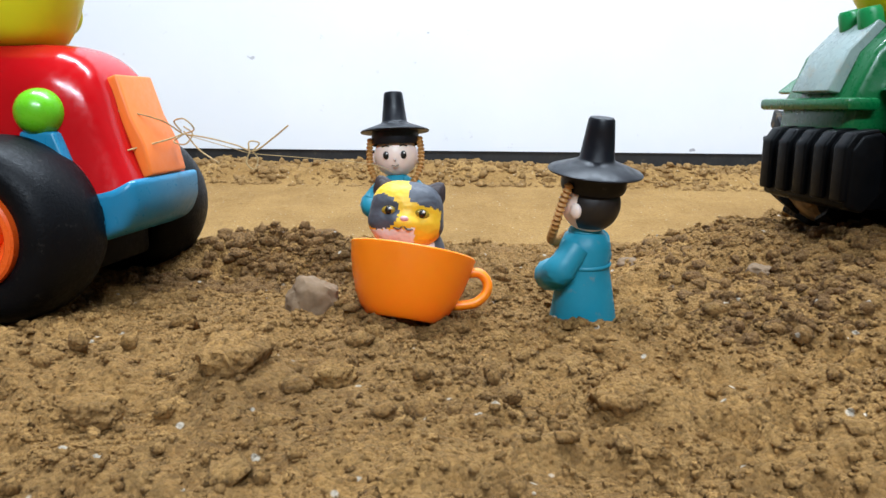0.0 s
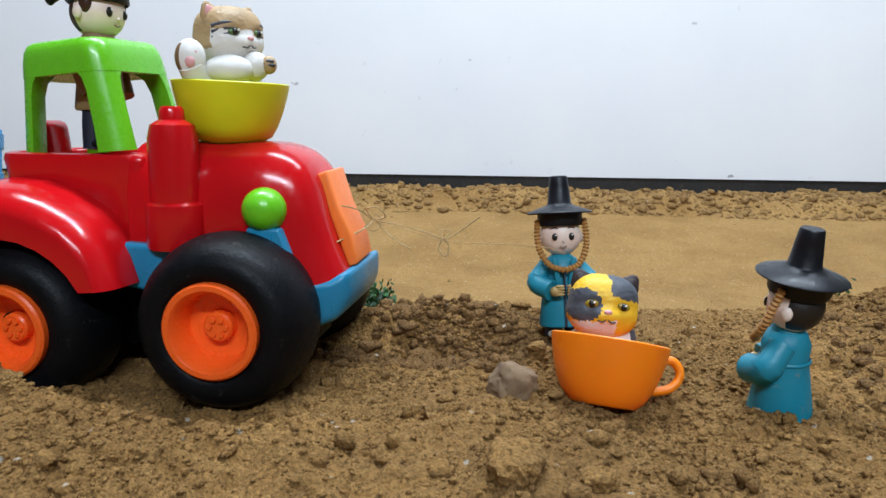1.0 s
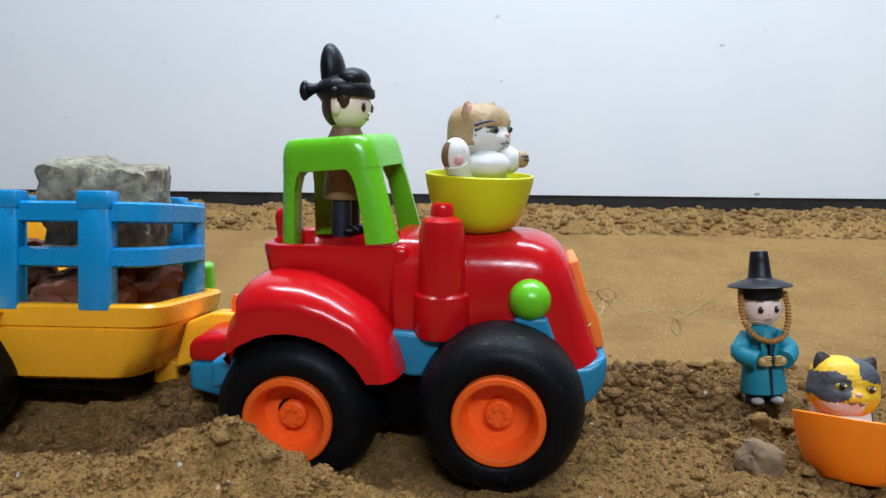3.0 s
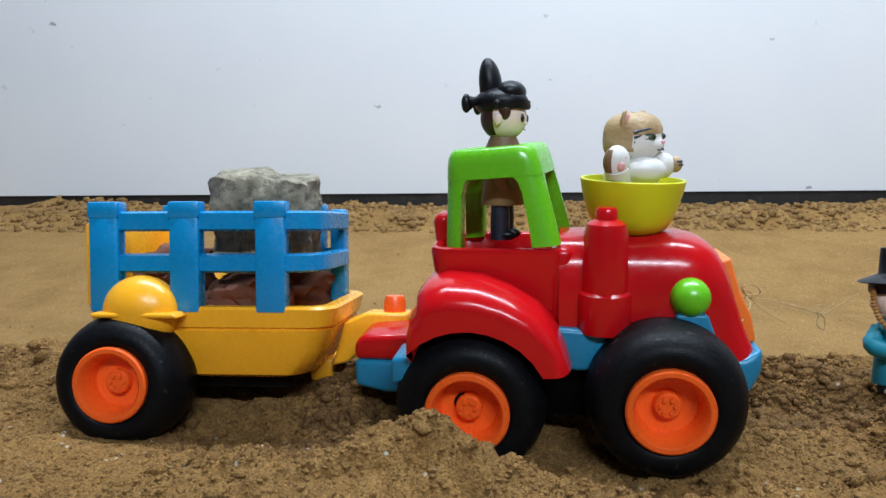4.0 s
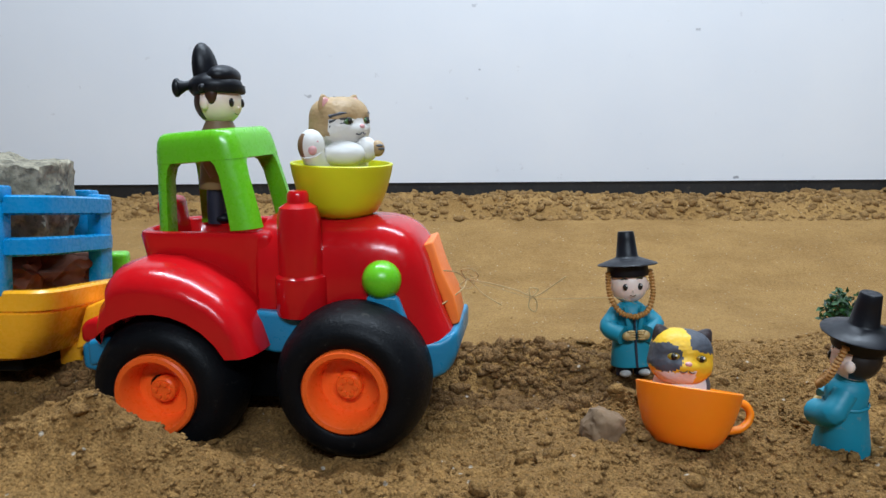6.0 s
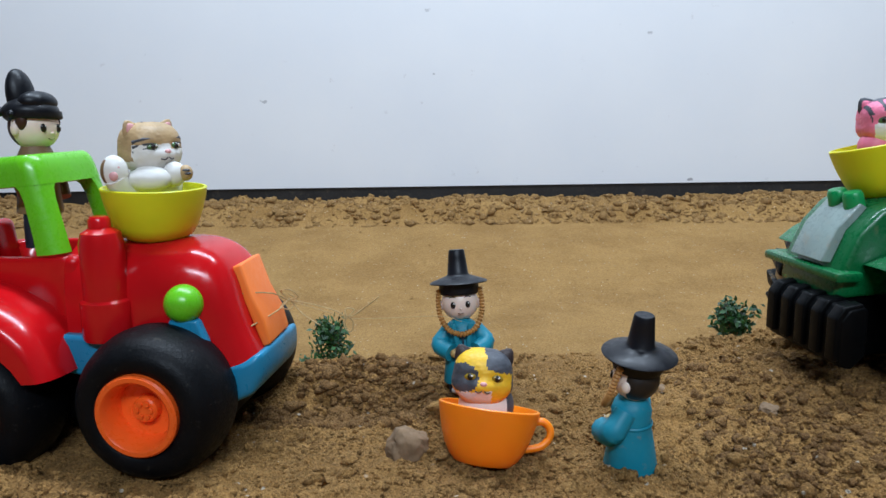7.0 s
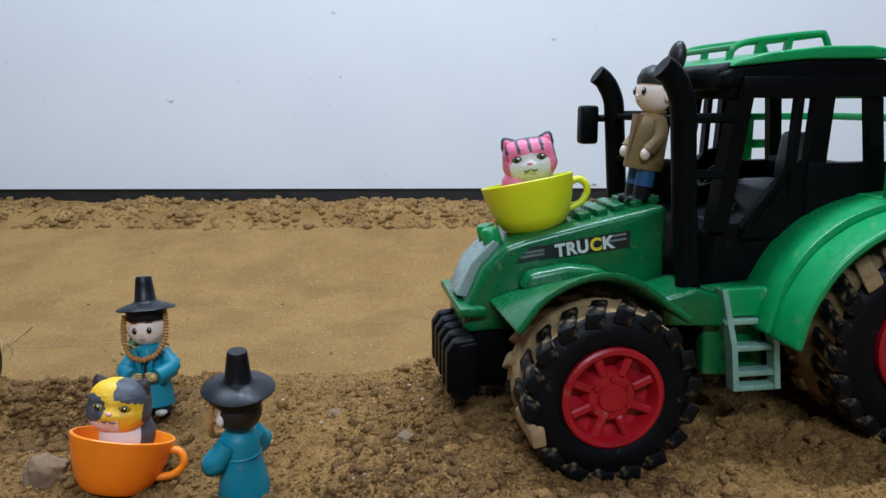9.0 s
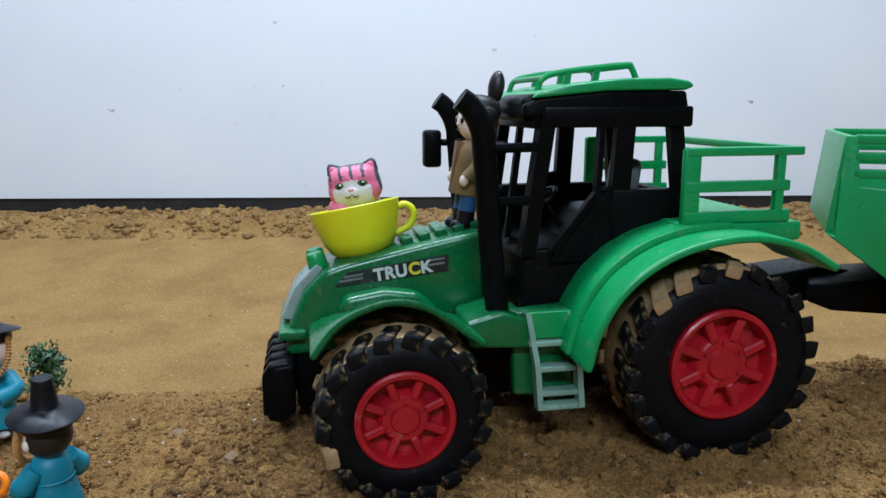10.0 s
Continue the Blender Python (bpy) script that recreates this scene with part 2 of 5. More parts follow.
def wall_material():
    """White painted board with faint clouding, scuffs and small dents."""
    m = bpy.data.materials.new("white_painted_board")
    m.use_nodes = True
    n, l = m.node_tree.nodes, m.node_tree.links
    b = n["Principled BSDF"]
    co = n.new("ShaderNodeTexCoord")
    a = n.new("ShaderNodeTexNoise")
    a.inputs["Scale"].default_value, a.inputs["Detail"].default_value = 2.2, 5
    l.new(co.outputs["Object"], a.inputs["Vector"])
    r = n.new("ShaderNodeValToRGB")
    r.color_ramp.elements[0].color, r.color_ramp.elements[1].color = (0.74, 0.77, 0.82, 1), (0.82, 0.835, 0.86, 1)
    r.color_ramp.elements[0].position, r.color_ramp.elements[1].position = 0.3, 0.7
    l.new(a.outputs[0], r.inputs[0])
    s = n.new("ShaderNodeTexNoise")
    s.inputs["Scale"].default_value, s.inputs["Detail"].default_value, s.inputs["Roughness"].default_value = 26, 5, 0.6
    l.new(co.outputs["Object"], s.inputs["Vector"])
    k = n.new("ShaderNodeMapRange")
    k.inputs[1].default_value, k.inputs[2].default_value, k.inputs[3].default_value, k.inputs[4].default_value = 0.69, 0.76, 0, 0.45
    l.new(s.outputs[0], k.inputs[0])
    x = n.new("ShaderNodeMix")
    x.data_type = "RGBA"
    l.new(k.outputs[0], x.inputs[0])
    l.new(r.outputs[0], x.inputs[6])
    x.inputs[7].default_value = (0.42, 0.40, 0.42, 1)
    # small dark scuffs, a few centimetres apart and wider than high
    st = n.new("ShaderNodeMapping")
    st.inputs["Scale"].default_value = (11, 11, 19)
    l.new(co.outputs["Object"], st.inputs["Vector"])
    wob = n.new("ShaderNodeTexNoise")
    wob.inputs["Scale"].default_value = 60
    l.new(co.outputs["Object"], wob.inputs["Vector"])
    addv = n.new("ShaderNodeVectorMath")
    addv.operation = "MULTIPLY_ADD"
    l.new(wob.outputs["Color"], addv.inputs[0])
    addv.inputs[1].default_value = (0.28, 0.28, 0.28)
    l.new(st.outputs[0], addv.inputs[2])
    vor = n.new("ShaderNodeTexVoronoi")
    vor.inputs["Scale"].default_value = 1.0
    l.new(addv.outputs[0], vor.inputs["Vector"])
    sep = n.new("ShaderNodeSeparateColor")
    l.new(vor.outputs["Color"], sep.inputs[0])
    spot = n.new("ShaderNodeMapRange")
    spot.inputs[1].default_value, spot.inputs[2].default_value, spot.inputs[3].default_value, spot.inputs[4].default_value = 0.05, 0.085, 1, 0
    l.new(vor.outputs["Distance"], spot.inputs[0])
    few = n.new("ShaderNodeMapRange")
    few.inputs[1].default_value, few.inputs[2].default_value, few.inputs[3].default_value, few.inputs[4].default_value = 0.80, 0.95, 0, 0.75
    l.new(sep.outputs[0], few.inputs[0])
    both = n.new("ShaderNodeMath")
    both.operation = "MULTIPLY"
    l.new(spot.outputs[0], both.inputs[0])
    l.new(few.outputs[0], both.inputs[1])
    x2 = n.new("ShaderNodeMix")
    x2.data_type = "RGBA"
    l.new(both.outputs[0], x2.inputs[0])
    l.new(x.outputs[2], x2.inputs[6])
    x2.inputs[7].default_value = (0.22, 0.22, 0.25, 1)
    l.new(x2.outputs[2], b.inputs["Base Color"])
    b.inputs["Roughness"].default_value = 0.55
    bp = n.new("ShaderNodeBump")
    bp.inputs["Strength"].default_value, bp.inputs["Distance"].default_value = 0.15, 0.002
    l.new(s.outputs[0], bp.inputs["Height"])
    l.new(bp.outputs[0], b.inputs["Normal"])
    return m


BOARD = wall_material()

# ---- mesh helpers: shapes are given in millimetres ----
MM = 0.001


def mesh_of(name, bm, mats, sharp=35):
    bmesh.ops.recalc_face_normals(bm, faces=bm.faces)
    me = bpy.data.meshes.new(name)
    bm.to_mesh(me)
    bm.free()
    me.transform(Matrix.Scale(MM, 4))
    for m in mats:
        me.materials.append(m)
    me.polygons.foreach_set("use_smooth", [True] * len(me.polygons))
    me.set_sharp_from_angle(angle=radians(sharp))
    return me


def part(name, bm, material, parent, label="", sharp=35):
    ob = new(name, mesh_of(name, bm, [material], sharp))
    ob.parent = parent
    return tagged(ob, label)


def thing(name, m, label, category, group=""):
    ob = new(name)
    ob.empty_display_size = 0.02
    ob.matrix_world = m
    return tagged(ob, label, category, group)


def solid(name, pieces, m, label, category, sharp=40, group=""):
    """One plain mesh out of several shapes, each with its own paint."""
    bm, mats = bmesh.new(), []
    for piece, material in pieces:
        if material not in mats:
            mats.append(material)
        add(bm, piece, mats.index(material))
    ob = new(name, mesh_of(name, bm, mats, sharp))
    ob.matrix_world = m
    return tagged(ob, label, category, group)


def painted(name, pieces, m, label, category):
    """As solid(), but a piece may carry a paint rule: a function of the face's centre that returns the material."""
    bm, mats = bmesh.new(), []
    for piece, rule in pieces:
        if callable(rule):
            for f in piece.faces:
                c = f.calc_center_median()
                material = rule(c.x, c.y, c.z)
                if material not in mats:
                    mats.append(material)
                f.material_index = mats.index(material)
            add(bm, piece, None)
        else:
            if rule not in mats:
                mats.append(rule)
            add(bm, piece, mats.index(rule))
    ob = new(name, mesh_of(name, bm, mats, 50))
    ob.matrix_world = m
    return tagged(ob, label, category)


def add(bm, other, index=0):
    """Puts the faces of another bmesh into bm."""
    seen = {v: bm.verts.new(v.co) for v in other.verts}
    for f in other.faces:
        g = bm.faces.new([seen[v] for v in f.verts])
        g.material_index = f.material_index if index is None else index
    other.free()
    return bm


def moved(bm, m):
    bmesh.ops.transform(bm, matrix=m, verts=bm.verts)
    return bm


def joined(*bms):
    bm = bmesh.new()
    for b in bms:
        add(bm, b, None)
    return bm


def bevel(bm, width, segments=3, angle=25):
    edges = [e for e in bm.edges if len(e.link_faces) == 2 and e.calc_face_angle(0) > radians(angle)]
    bmesh.ops.bevel(bm, geom=edges, offset=width, segments=segments, profile=0.5, affect="EDGES", clamp_overlap=True)
    return bm


def box(x0, x1, y0, y1, z0, z1, r=1.0, segments=2):
    bm = bmesh.new()
    bmesh.ops.create_cube(bm, size=1)
    for v in bm.verts:
        v.co = ((x0 + x1) / 2 + v.co.x * (x1 - x0), (y0 + y1) / 2 + v.co.y * (y1 - y0), (z0 + z1) / 2 + v.co.z * (z1 - z0))
    return bevel(bm, r, segments) if r > 0 else bm


def slab(points, y0, y1, r=1.0, segments=3, angle=25):
    """A side profile of (x, z) points, thick from y0 to y1."""
    bm = bmesh.new()
    a = [bm.verts.new((x, y0, z)) for x, z in points]
    b = [bm.verts.new((x, y1, z)) for x, z in points]
    n = len(points)
    bm.faces.new(a)
    bm.faces.new(b[::-1])
    for i in range(n):
        bm.faces.new((a[i], b[i], b[(i + 1) % n], a[(i + 1) % n]))
    bmesh.ops.recalc_face_normals(bm, faces=bm.faces)
    return bevel(bm, r, segments, angle) if r > 0 else bm


def lathe(profile, n=32, axis="Z"):
    """Turns (radius, height) points about an axis; radius 0 closes an end."""
    bm = bmesh.new()
    rings = []
    for r, h in profile:
        if r <= 1e-6:
            rings.append([bm.verts.new((0, 0, h))])
        else:
            rings.append([bm.verts.new((r * math.cos(2 * math.pi * i / n), r * math.sin(2 * math.pi * i / n), h)) for i in range(n)])
    for a, b in zip(rings, rings[1:]):
        for i in range(n):
            j = (i + 1) % n
            if len(a) == 1 and len(b) == 1:
                continue
            if len(a) == 1:
                bm.faces.new((a[0], b[j], b[i]))
            elif len(b) == 1:
                bm.faces.new((a[i], a[j], b[0]))
            else:
                bm.faces.new((a[i], a[j], b[j], b[i]))
    if axis == "Y":
        moved(bm, Matrix.Rotation(radians(90), 4, "X"))  # height runs towards -y
    if axis == "X":
        moved(bm, Matrix.Rotation(radians(90), 4, "Y"))
    return bm


def ball(c, r, n=24):
    r = r if isinstance(r, tuple) else (r, r, r)
    bm = bmesh.new()
    bmesh.ops.create_uvsphere(bm, u_segments=n, v_segments=max(8, n * 2 // 3), radius=1)
    for v in bm.verts:
        v.co = (c[0] + v.co.x * r[0], c[1] + v.co.y * r[1], c[2] + v.co.z * r[2])
    return bm


def tube(points, r, n=8, beads=0.0):
    """A round bar along points; r may differ from point to point; beads swells it."""
    bm = bmesh.new()
    pts = [Vector(p) for p in points]
    rad = r if isinstance(r, (list, tuple)) else [r] * len(pts)
    rings = []
    for i, p in enumerate(pts):
        d = (pts[min(i + 1, len(pts) - 1)] - pts[max(i - 1, 0)]).normalized()
        u = d.cross(Vector((0.31, 0.17, 0.94)))
        if u.length < 0.1:
            u = d.cross(Vector((1, 0, 0)))
        u.normalize()
        w = d.cross(u)
        q = rad[i] * (1 + beads * (1 if i % 2 else -1))
        rings.append([bm.verts.new(p + q * (math.cos(2 * math.pi * k / n) * u + math.sin(2 * math.pi * k / n) * w)) for k in range(n)])
    for a, b in zip(rings, rings[1:]):
        for k in range(n):
            bm.faces.new((a[k], a[(k + 1) % n], b[(k + 1) % n], b[k]))
    bm.faces.new(rings[0][::-1])
    bm.faces.new(rings[-1])
    return bm


def curve(points, steps=6):
    """Smooth points through the given ones."""
    p = [Vector(q) for q in points]
    p = [2 * p[0] - p[1]] + p + [2 * p[-1] - p[-2]]
    out = []
    for i in range(1, len(p) - 2):
        for s in range(steps):
            t = s / steps
            out.append(0.5 * (2 * p[i] + (p[i + 1] - p[i - 1]) * t + (2 * p[i - 1] - 5 * p[i] + 4 * p[i + 1] - p[i + 2]) * t * t + (3 * p[i] - p[i - 1] - 3 * p[i + 1] + p[i + 2]) * t ** 3))
    return out + [p[-2]]


def round_rect(x0, x1, y0, y1, r, n=6):
    pts = []
    for cx, cy, a in ((x1 - r, y1 - r, 0), (x0 + r, y1 - r, 90), (x0 + r, y0 + r, 180), (x1 - r, y0 + r, 270)):
        for i in range(n + 1):
            t = radians(a + 90 * i / n)
            pts.append((cx + r * math.cos(t), cy + r * math.sin(t)))
    return pts


def rings(loops, close_first=True, close_last=True):
    """Skins a list of closed loops of equal length."""
    bm = bmesh.new()
    vs = [[bm.verts.new(p) for p in loop] for loop in loops]
    n = len(vs[0])
    for a, b in zip(vs, vs[1:]):
        for i in range(n):
            bm.faces.new((a[i], a[(i + 1) % n], b[(i + 1) % n], b[i]))
    if close_first:
        bm.faces.new(vs[0][::-1])
    if close_last:
        bm.faces.new(vs[-1])
    return bm


def plate_ring(outer, inner, z0, z1):
    """A flat ring between two outlines of equal length."""
    lo = [(x, y, z0) for x, y in outer]
    hi = [(x, y, z1) for x, y in outer]
    hi2 = [(x, y, z1) for x, y in inner]
    lo2 = [(x, y, z0) for x, y in inner]
    return rings([lo, hi, hi2, lo2, lo], False, False)


def rock(rx, ry, rz, seed, rough=0.22, squareness=0.0, level=4):
    bm = bmesh.new()
    bmesh.ops.create_icosphere(bm, subdivisions=level, radius=1)
    for v in bm.verts:
        p = v.co.normalized()
        k = 1.0
        if squareness > 0:
            k = (1 - squareness) + squareness / max(abs(p.x), abs(p.y), abs(p.z))
        o = Vector((seed * 3.1, seed * 1.7, seed * 0.9))
        k *= 1 + rough * noise.noise(p * 1.6 + o) + rough * 0.5 * noise.noise(p * 4 + o) + rough * 0.35 * noise.noise(p * 9 + o) + rough * 0.2 * noise.noise(p * 21 + o)
        v.co = (p.x * k * rx, p.y * k * ry, p.z * k * rz)
    return bm


# ---- ground: one sheet of sandy soil, a raised bank before a low floor and a ridge along the wall ----
def lattice(shape_seed, xs, ys, cell):
    """Smooth value noise in -1..1 on the points (xs, ys)."""
    rng = np.random.RandomState(shape_seed)
    table = rng.rand(256, 256) * 2 - 1
    u, v = xs / cell + 517.3, ys / cell + 389.7
    i, j = np.floor(u).astype(int), np.floor(v).astype(int)
    a, b = u - i, v - j
    a, b = a * a * (3 - 2 * a), b * b * (3 - 2 * b)
    t = lambda p, q: table[p % 256, q % 256]
    return (t(i, j) * (1 - a) + t(i + 1, j) * a) * (1 - b) + (t(i, j + 1) * (1 - a) + t(i + 1, j + 1) * a) * b


def smooth(a, b, x):
    t = np.clip((x - a) / (b - a), 0, 1)
    return t * t * (3 - 2 * t)


def hump(x, y, cx, cy, rx, ry, h):
    return h * np.exp(-((x - cx) / rx) ** 2 - ((y - cy) / ry) ** 2)


def ground_height(x, y, fine=True):
    # the bank
    edge = 0.352 + 0.012 * lattice(3, x, y * 0 + 1, 0.09)
    top = 0.123 + 0.019 * smooth(0.09, 0.19, x) + 0.004 * smooth(-0.30, -0.42, x)
    top = top + 0.004 * lattice(5, x, y, 0.11) + 0.0028 * lattice(6, x, y, 0.035)
    top = top - 0.030 * smooth(0.14, -0.10, y)
    # hollows and ridges that the wheels left
    top = top + hump(x, y, -0.238, 0.198, 0.036, 0.014, 0.029) + hump(x, y, -0.30, 0.185, 0.05, 0.02, 0.009) + hump(x, y, -0.10, 0.185, 0.10, 0.012, 0.004)
    top = top + hump(x, y, -0.283, 0.30, 0.030, 0.03, 0.016) - hump(x, y, -0.335, 0.255, 0.045, 0.03, 0.012) - hump(x, y, -0.255, 0.265, 0.02, 0.03, 0.012)
    top = top + hump(x, y, -0.46, 0.26, 0.03, 0.05, 0.010) - hump(x, y, -0.16, 0.25, 0.05, 0.03, 0.004)
    top = top + hump(x, y, -0.075, 0.322, 0.055, 0.012, 0.011) - hump(x, y, -0.06, 0.295, 0.05, 0.012, 0.008)
    top = top + hump(x, y, 0.128, 0.30, 0.032, 0.038, 0.015) + hump(x, y, 0.14, 0.20, 0.03, 0.03, 0.004)
    top = top + hump(x, y, -0.037, 0.163, 0.016, 0.012, 0.010) + hump(x, y, 0.062, 0.160, 0.012, 0.009, 0.006) + hump(x, y, -0.062, 0.142, 0.010, 0.008, 0.005)
    top = top - hump(x, y, 0.27, 0.24, 0.04, 0.05, 0.006) - hump(x, y, 0.05, 0.262, 0.06, 0.010, 0.003)
    top = top - hump(x, y, 0.030, 0.243, 0.020, 0.016, 0.008) - hump(x, y, 0.004, 0.222, 0.024, 0.010, 0.005) + hump(x, y, 0.165, 0.262, 0.030, 0.022, 0.007)
    # the floor beyond, and the ridge of loose soil along the wall
    floor = 0.0 + 0.055 * smooth(0.90, 1.42, y) + 0.003 * lattice(7, x, y, 0.25) + 0.0012 * lattice(8, x, y * 3, 0.06)
    ridge = smooth(1.335, 1.40, y + 0.016 * lattice(9, x, y, 0.08)) * (0.022 + 0.009 * lattice(10, x, y, 0.12) + 0.006 * lattice(11, x, y, 0.04))
    ridge = ridge + 0.008 * smooth(1.44, 1.53, y) * lattice(12, x, y, 0.2)
    floor = floor + ridge
    k = smooth(edge - 0.01, edge + 0.33, y) * 0.35 + smooth(edge, edge + 0.22, y) * 0.65
    z = top * (1 - k) + floor * k
    if fine:
        near = 1 - smooth(0.36, 0.46, y)
        lump = np.clip(lattice(13, x, y, 0.017), 0, 1) * 0.0062 + np.abs(lattice(14, x, y, 0.0085)) * 0.0052 + lattice(15, x, y, 0.0042) * 0.0026
        z = z + near * lump * (0.75 + 0.5 * lattice(16, x, y, 0.06))
        far = smooth(1.33, 1.40, y)
        z = z + far * (np.clip(lattice(17, x, y, 0.022), 0, 1) * 0.008 + np.abs(lattice(18, x, y, 0.011)) * 0.005)
    return z


def build_ground():
    xs = np.concatenate([np.linspace(-2.3, -0.66, 60), np.arange(-0.65, 0.60, 0.0019), np.linspace(0.61, 2.3, 60)])
    ys = np.concatenate([np.linspace(-2.3, 0.04, 40), np.arange(0.05, 0.40, 0.0017), np.linspace(0.405, 1.30, 90), np.arange(1.31, 1.56, 0.005), [1.60]])
    X, Y = np.meshgrid(xs, ys)
    Z = ground_height(X, Y)
    n, m = len(xs), len(ys)
    co = np.stack([X.ravel(), Y.ravel(), Z.ravel()], 1).astype(np.float32)
    idx = np.arange(n * m).reshape(m, n)
    quads = np.stack([idx[:-1, :-1], idx[:-1, 1:], idx[1:, 1:], idx[1:, :-1]], -1).reshape(-1, 4)
    me = bpy.data.meshes.new("ground")
    me.vertices.add(len(co))
    me.vertices.foreach_set("co", co.ravel())
    me.loops.add(quads.size)
    me.loops.foreach_set("vertex_index", quads.ravel().astype(np.int32))
    me.polygons.add(len(quads))
    me.polygons.foreach_set("loop_start", np.arange(0, quads.size, 4, dtype=np.int32))
    me.polygons.foreach_set("use_smooth", np.ones(len(quads), dtype=bool))
    me.update(calc_edges=True)
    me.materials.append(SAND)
    return tagged(new("ground", me), "loose dry brown sandy soil with ruts and clods", "ground", kind="structure")


def scatter(name, label, count, seed, region, size, material):
    """Crumbs of soil lying on the ground, joined into one mesh."""
    rng = np.random.RandomState(seed)
    x0, x1, y0, y1 = region
    x, y = rng.uniform(x0, x1, count), rng.uniform(y0, y1, count)
    keep = lattice(seed + 40, x, y, 0.05) + 0.6 * lattice(seed + 41, x, y, 0.015) > rng.uniform(-1.3, 0.5, count)
    x, y = x[keep], y[keep]
    count = len(x)
    r = size[0] * (size[1] / size[0]) ** (rng.rand(count) ** 2.6)
    z = ground_height(x, y) + r * rng.uniform(-0.35, 0.25, count)
    t = (1 + 5 ** 0.5) / 2
    base = np.array([(-1, t, 0), (1, t, 0), (-1, -t, 0), (1, -t, 0), (0, -1, t), (0, 1, t), (0, -1, -t), (0, 1, -t), (t, 0, -1), (t, 0, 1), (-t, 0, -1), (-t, 0, 1)]) / (1 + t * t) ** 0.5
    faces = np.array([(0, 11, 5), (0, 5, 1), (0, 1, 7), (0, 7, 10), (0, 10, 11), (1, 5, 9), (5, 11, 4), (11, 10, 2), (10, 7, 6), (7, 1, 8), (3, 9, 4), (3, 4, 2), (3, 2, 6), (3, 6, 8), (3, 8, 9), (4, 9, 5), (2, 4, 11), (6, 2, 10), (8, 6, 7), (9, 8, 1)])
    a = rng.rand(count) * 6.283
    sx, sy, sz = rng.uniform(0.75, 1.3, count), rng.uniform(0.75, 1.3, count), rng.uniform(0.55, 0.95, count)
    v = base[None] * (1 + rng.uniform(-0.48, 0.42, (count, 12, 1)))
    v = v * np.stack([sx, sy, sz], 1)[:, None] * r[:, None, None]
    c, s = np.cos(a)[:, None], np.sin(a)[:, None]
    v = np.stack([v[..., 0] * c - v[..., 1] * s, v[..., 0] * s + v[..., 1] * c, v[..., 2]], -1)
    v = (v + np.stack([x, y, z], 1)[:, None]).reshape(-1, 3).astype(np.float32)
    f = (faces[None] + 12 * np.arange(count)[:, None, None]).reshape(-1, 3)
    me = bpy.data.meshes.new(name)
    me.vertices.add(len(v))
    me.vertices.foreach_set("co", v.ravel())
    me.loops.add(f.size)
    me.loops.foreach_set("vertex_index", f.ravel().astype(np.int32))
    me.polygons.add(len(f))
    me.polygons.foreach_set("loop_start", np.arange(0, f.size, 3, dtype=np.int32))
    me.update(calc_edges=True)
    me.materials.append(material)
    return tagged(new(name, me), label, "soil clods", kind="stuff")


ground = build_ground()


def drop(x, y):
    return float(ground_height(np.array([x]), np.array([y]), False)[0])


def wall(name, x0, x1, y0, y1, z0, z1, material, label):
    bm = box(x0 / MM, x1 / MM, y0 / MM, y1 / MM, z0 / MM, z1 / MM, 0)
    ob = new(name, mesh_of(name, bm, [material]))
    return tagged(ob, label, "wall", kind="structure")


wall("wall_north", -2.2, 2.2, 1.55, 1.65, 0.104, 2.4, BOARD, "white painted board wall with small scuffs and dents")
wall("baseboard", -2.2, 2.2, 1.553, 1.65, -0.05, 0.103, SKIRT, "black strip along the foot of the white wall")
# unseen walls and ceiling added round the set, dull to keep fill and reflections low
wall("wall_south", -2.2, 2.2, -2.3, -2.2, -0.1, 2.4, PLASTER, "plain dull grey wall, unseen, added to close the room")
wall("wall_west", -2.3, -2.2, -2.3, 1.65, -0.1, 2.4, PLASTER, "plain dull grey wall, unseen, added to close the room")
wall("wall_east", 2.2, 2.3, -2.3, 1.65, -0.1, 2.4, PLASTER, "plain dull grey wall, unseen, added to close the room")
ceiling = wall("ceiling", -2.3, 2.3, -2.3, 1.65, 2.4, 2.5, PLASTER, "plain dull grey ceiling, unseen, added to close the room")


# ---- wheels ----
def smooth_tyre(r, w):
    """A fat rubber tyre; the outer face is at height 0 and the inner at -w."""
    p = [(17, -5), (17.3, -2.4), (18.6, -0.9), (20.6, -0.1), (23, 0), (25.4, -0.7), (27.6, -2.2), (29.6, -4.8), (31.2, -8.4), (32.4, -13), (33, -w / 2)]
    p = [(a * r / 33, b) for a, b in p]
    back = [(a, -w - b) for a, b in p[:-1]][::-1]
    return lathe(p + back + [p[0]], 56, "Y")


def dish_rim(r, depth=10):
    return lathe([(r, -5), (r, 0.6), (r - 0.8, 1.4), (r - 2.6, 1.4), (r - 3.6, 0.4), (r - 5.6, -depth), (5.9, -depth - 0.6), (5.5, -depth + 3), (4.7, -depth + 3.8), (1.8, -depth + 3.4), (0, -depth + 3.4)], 48, "Y")


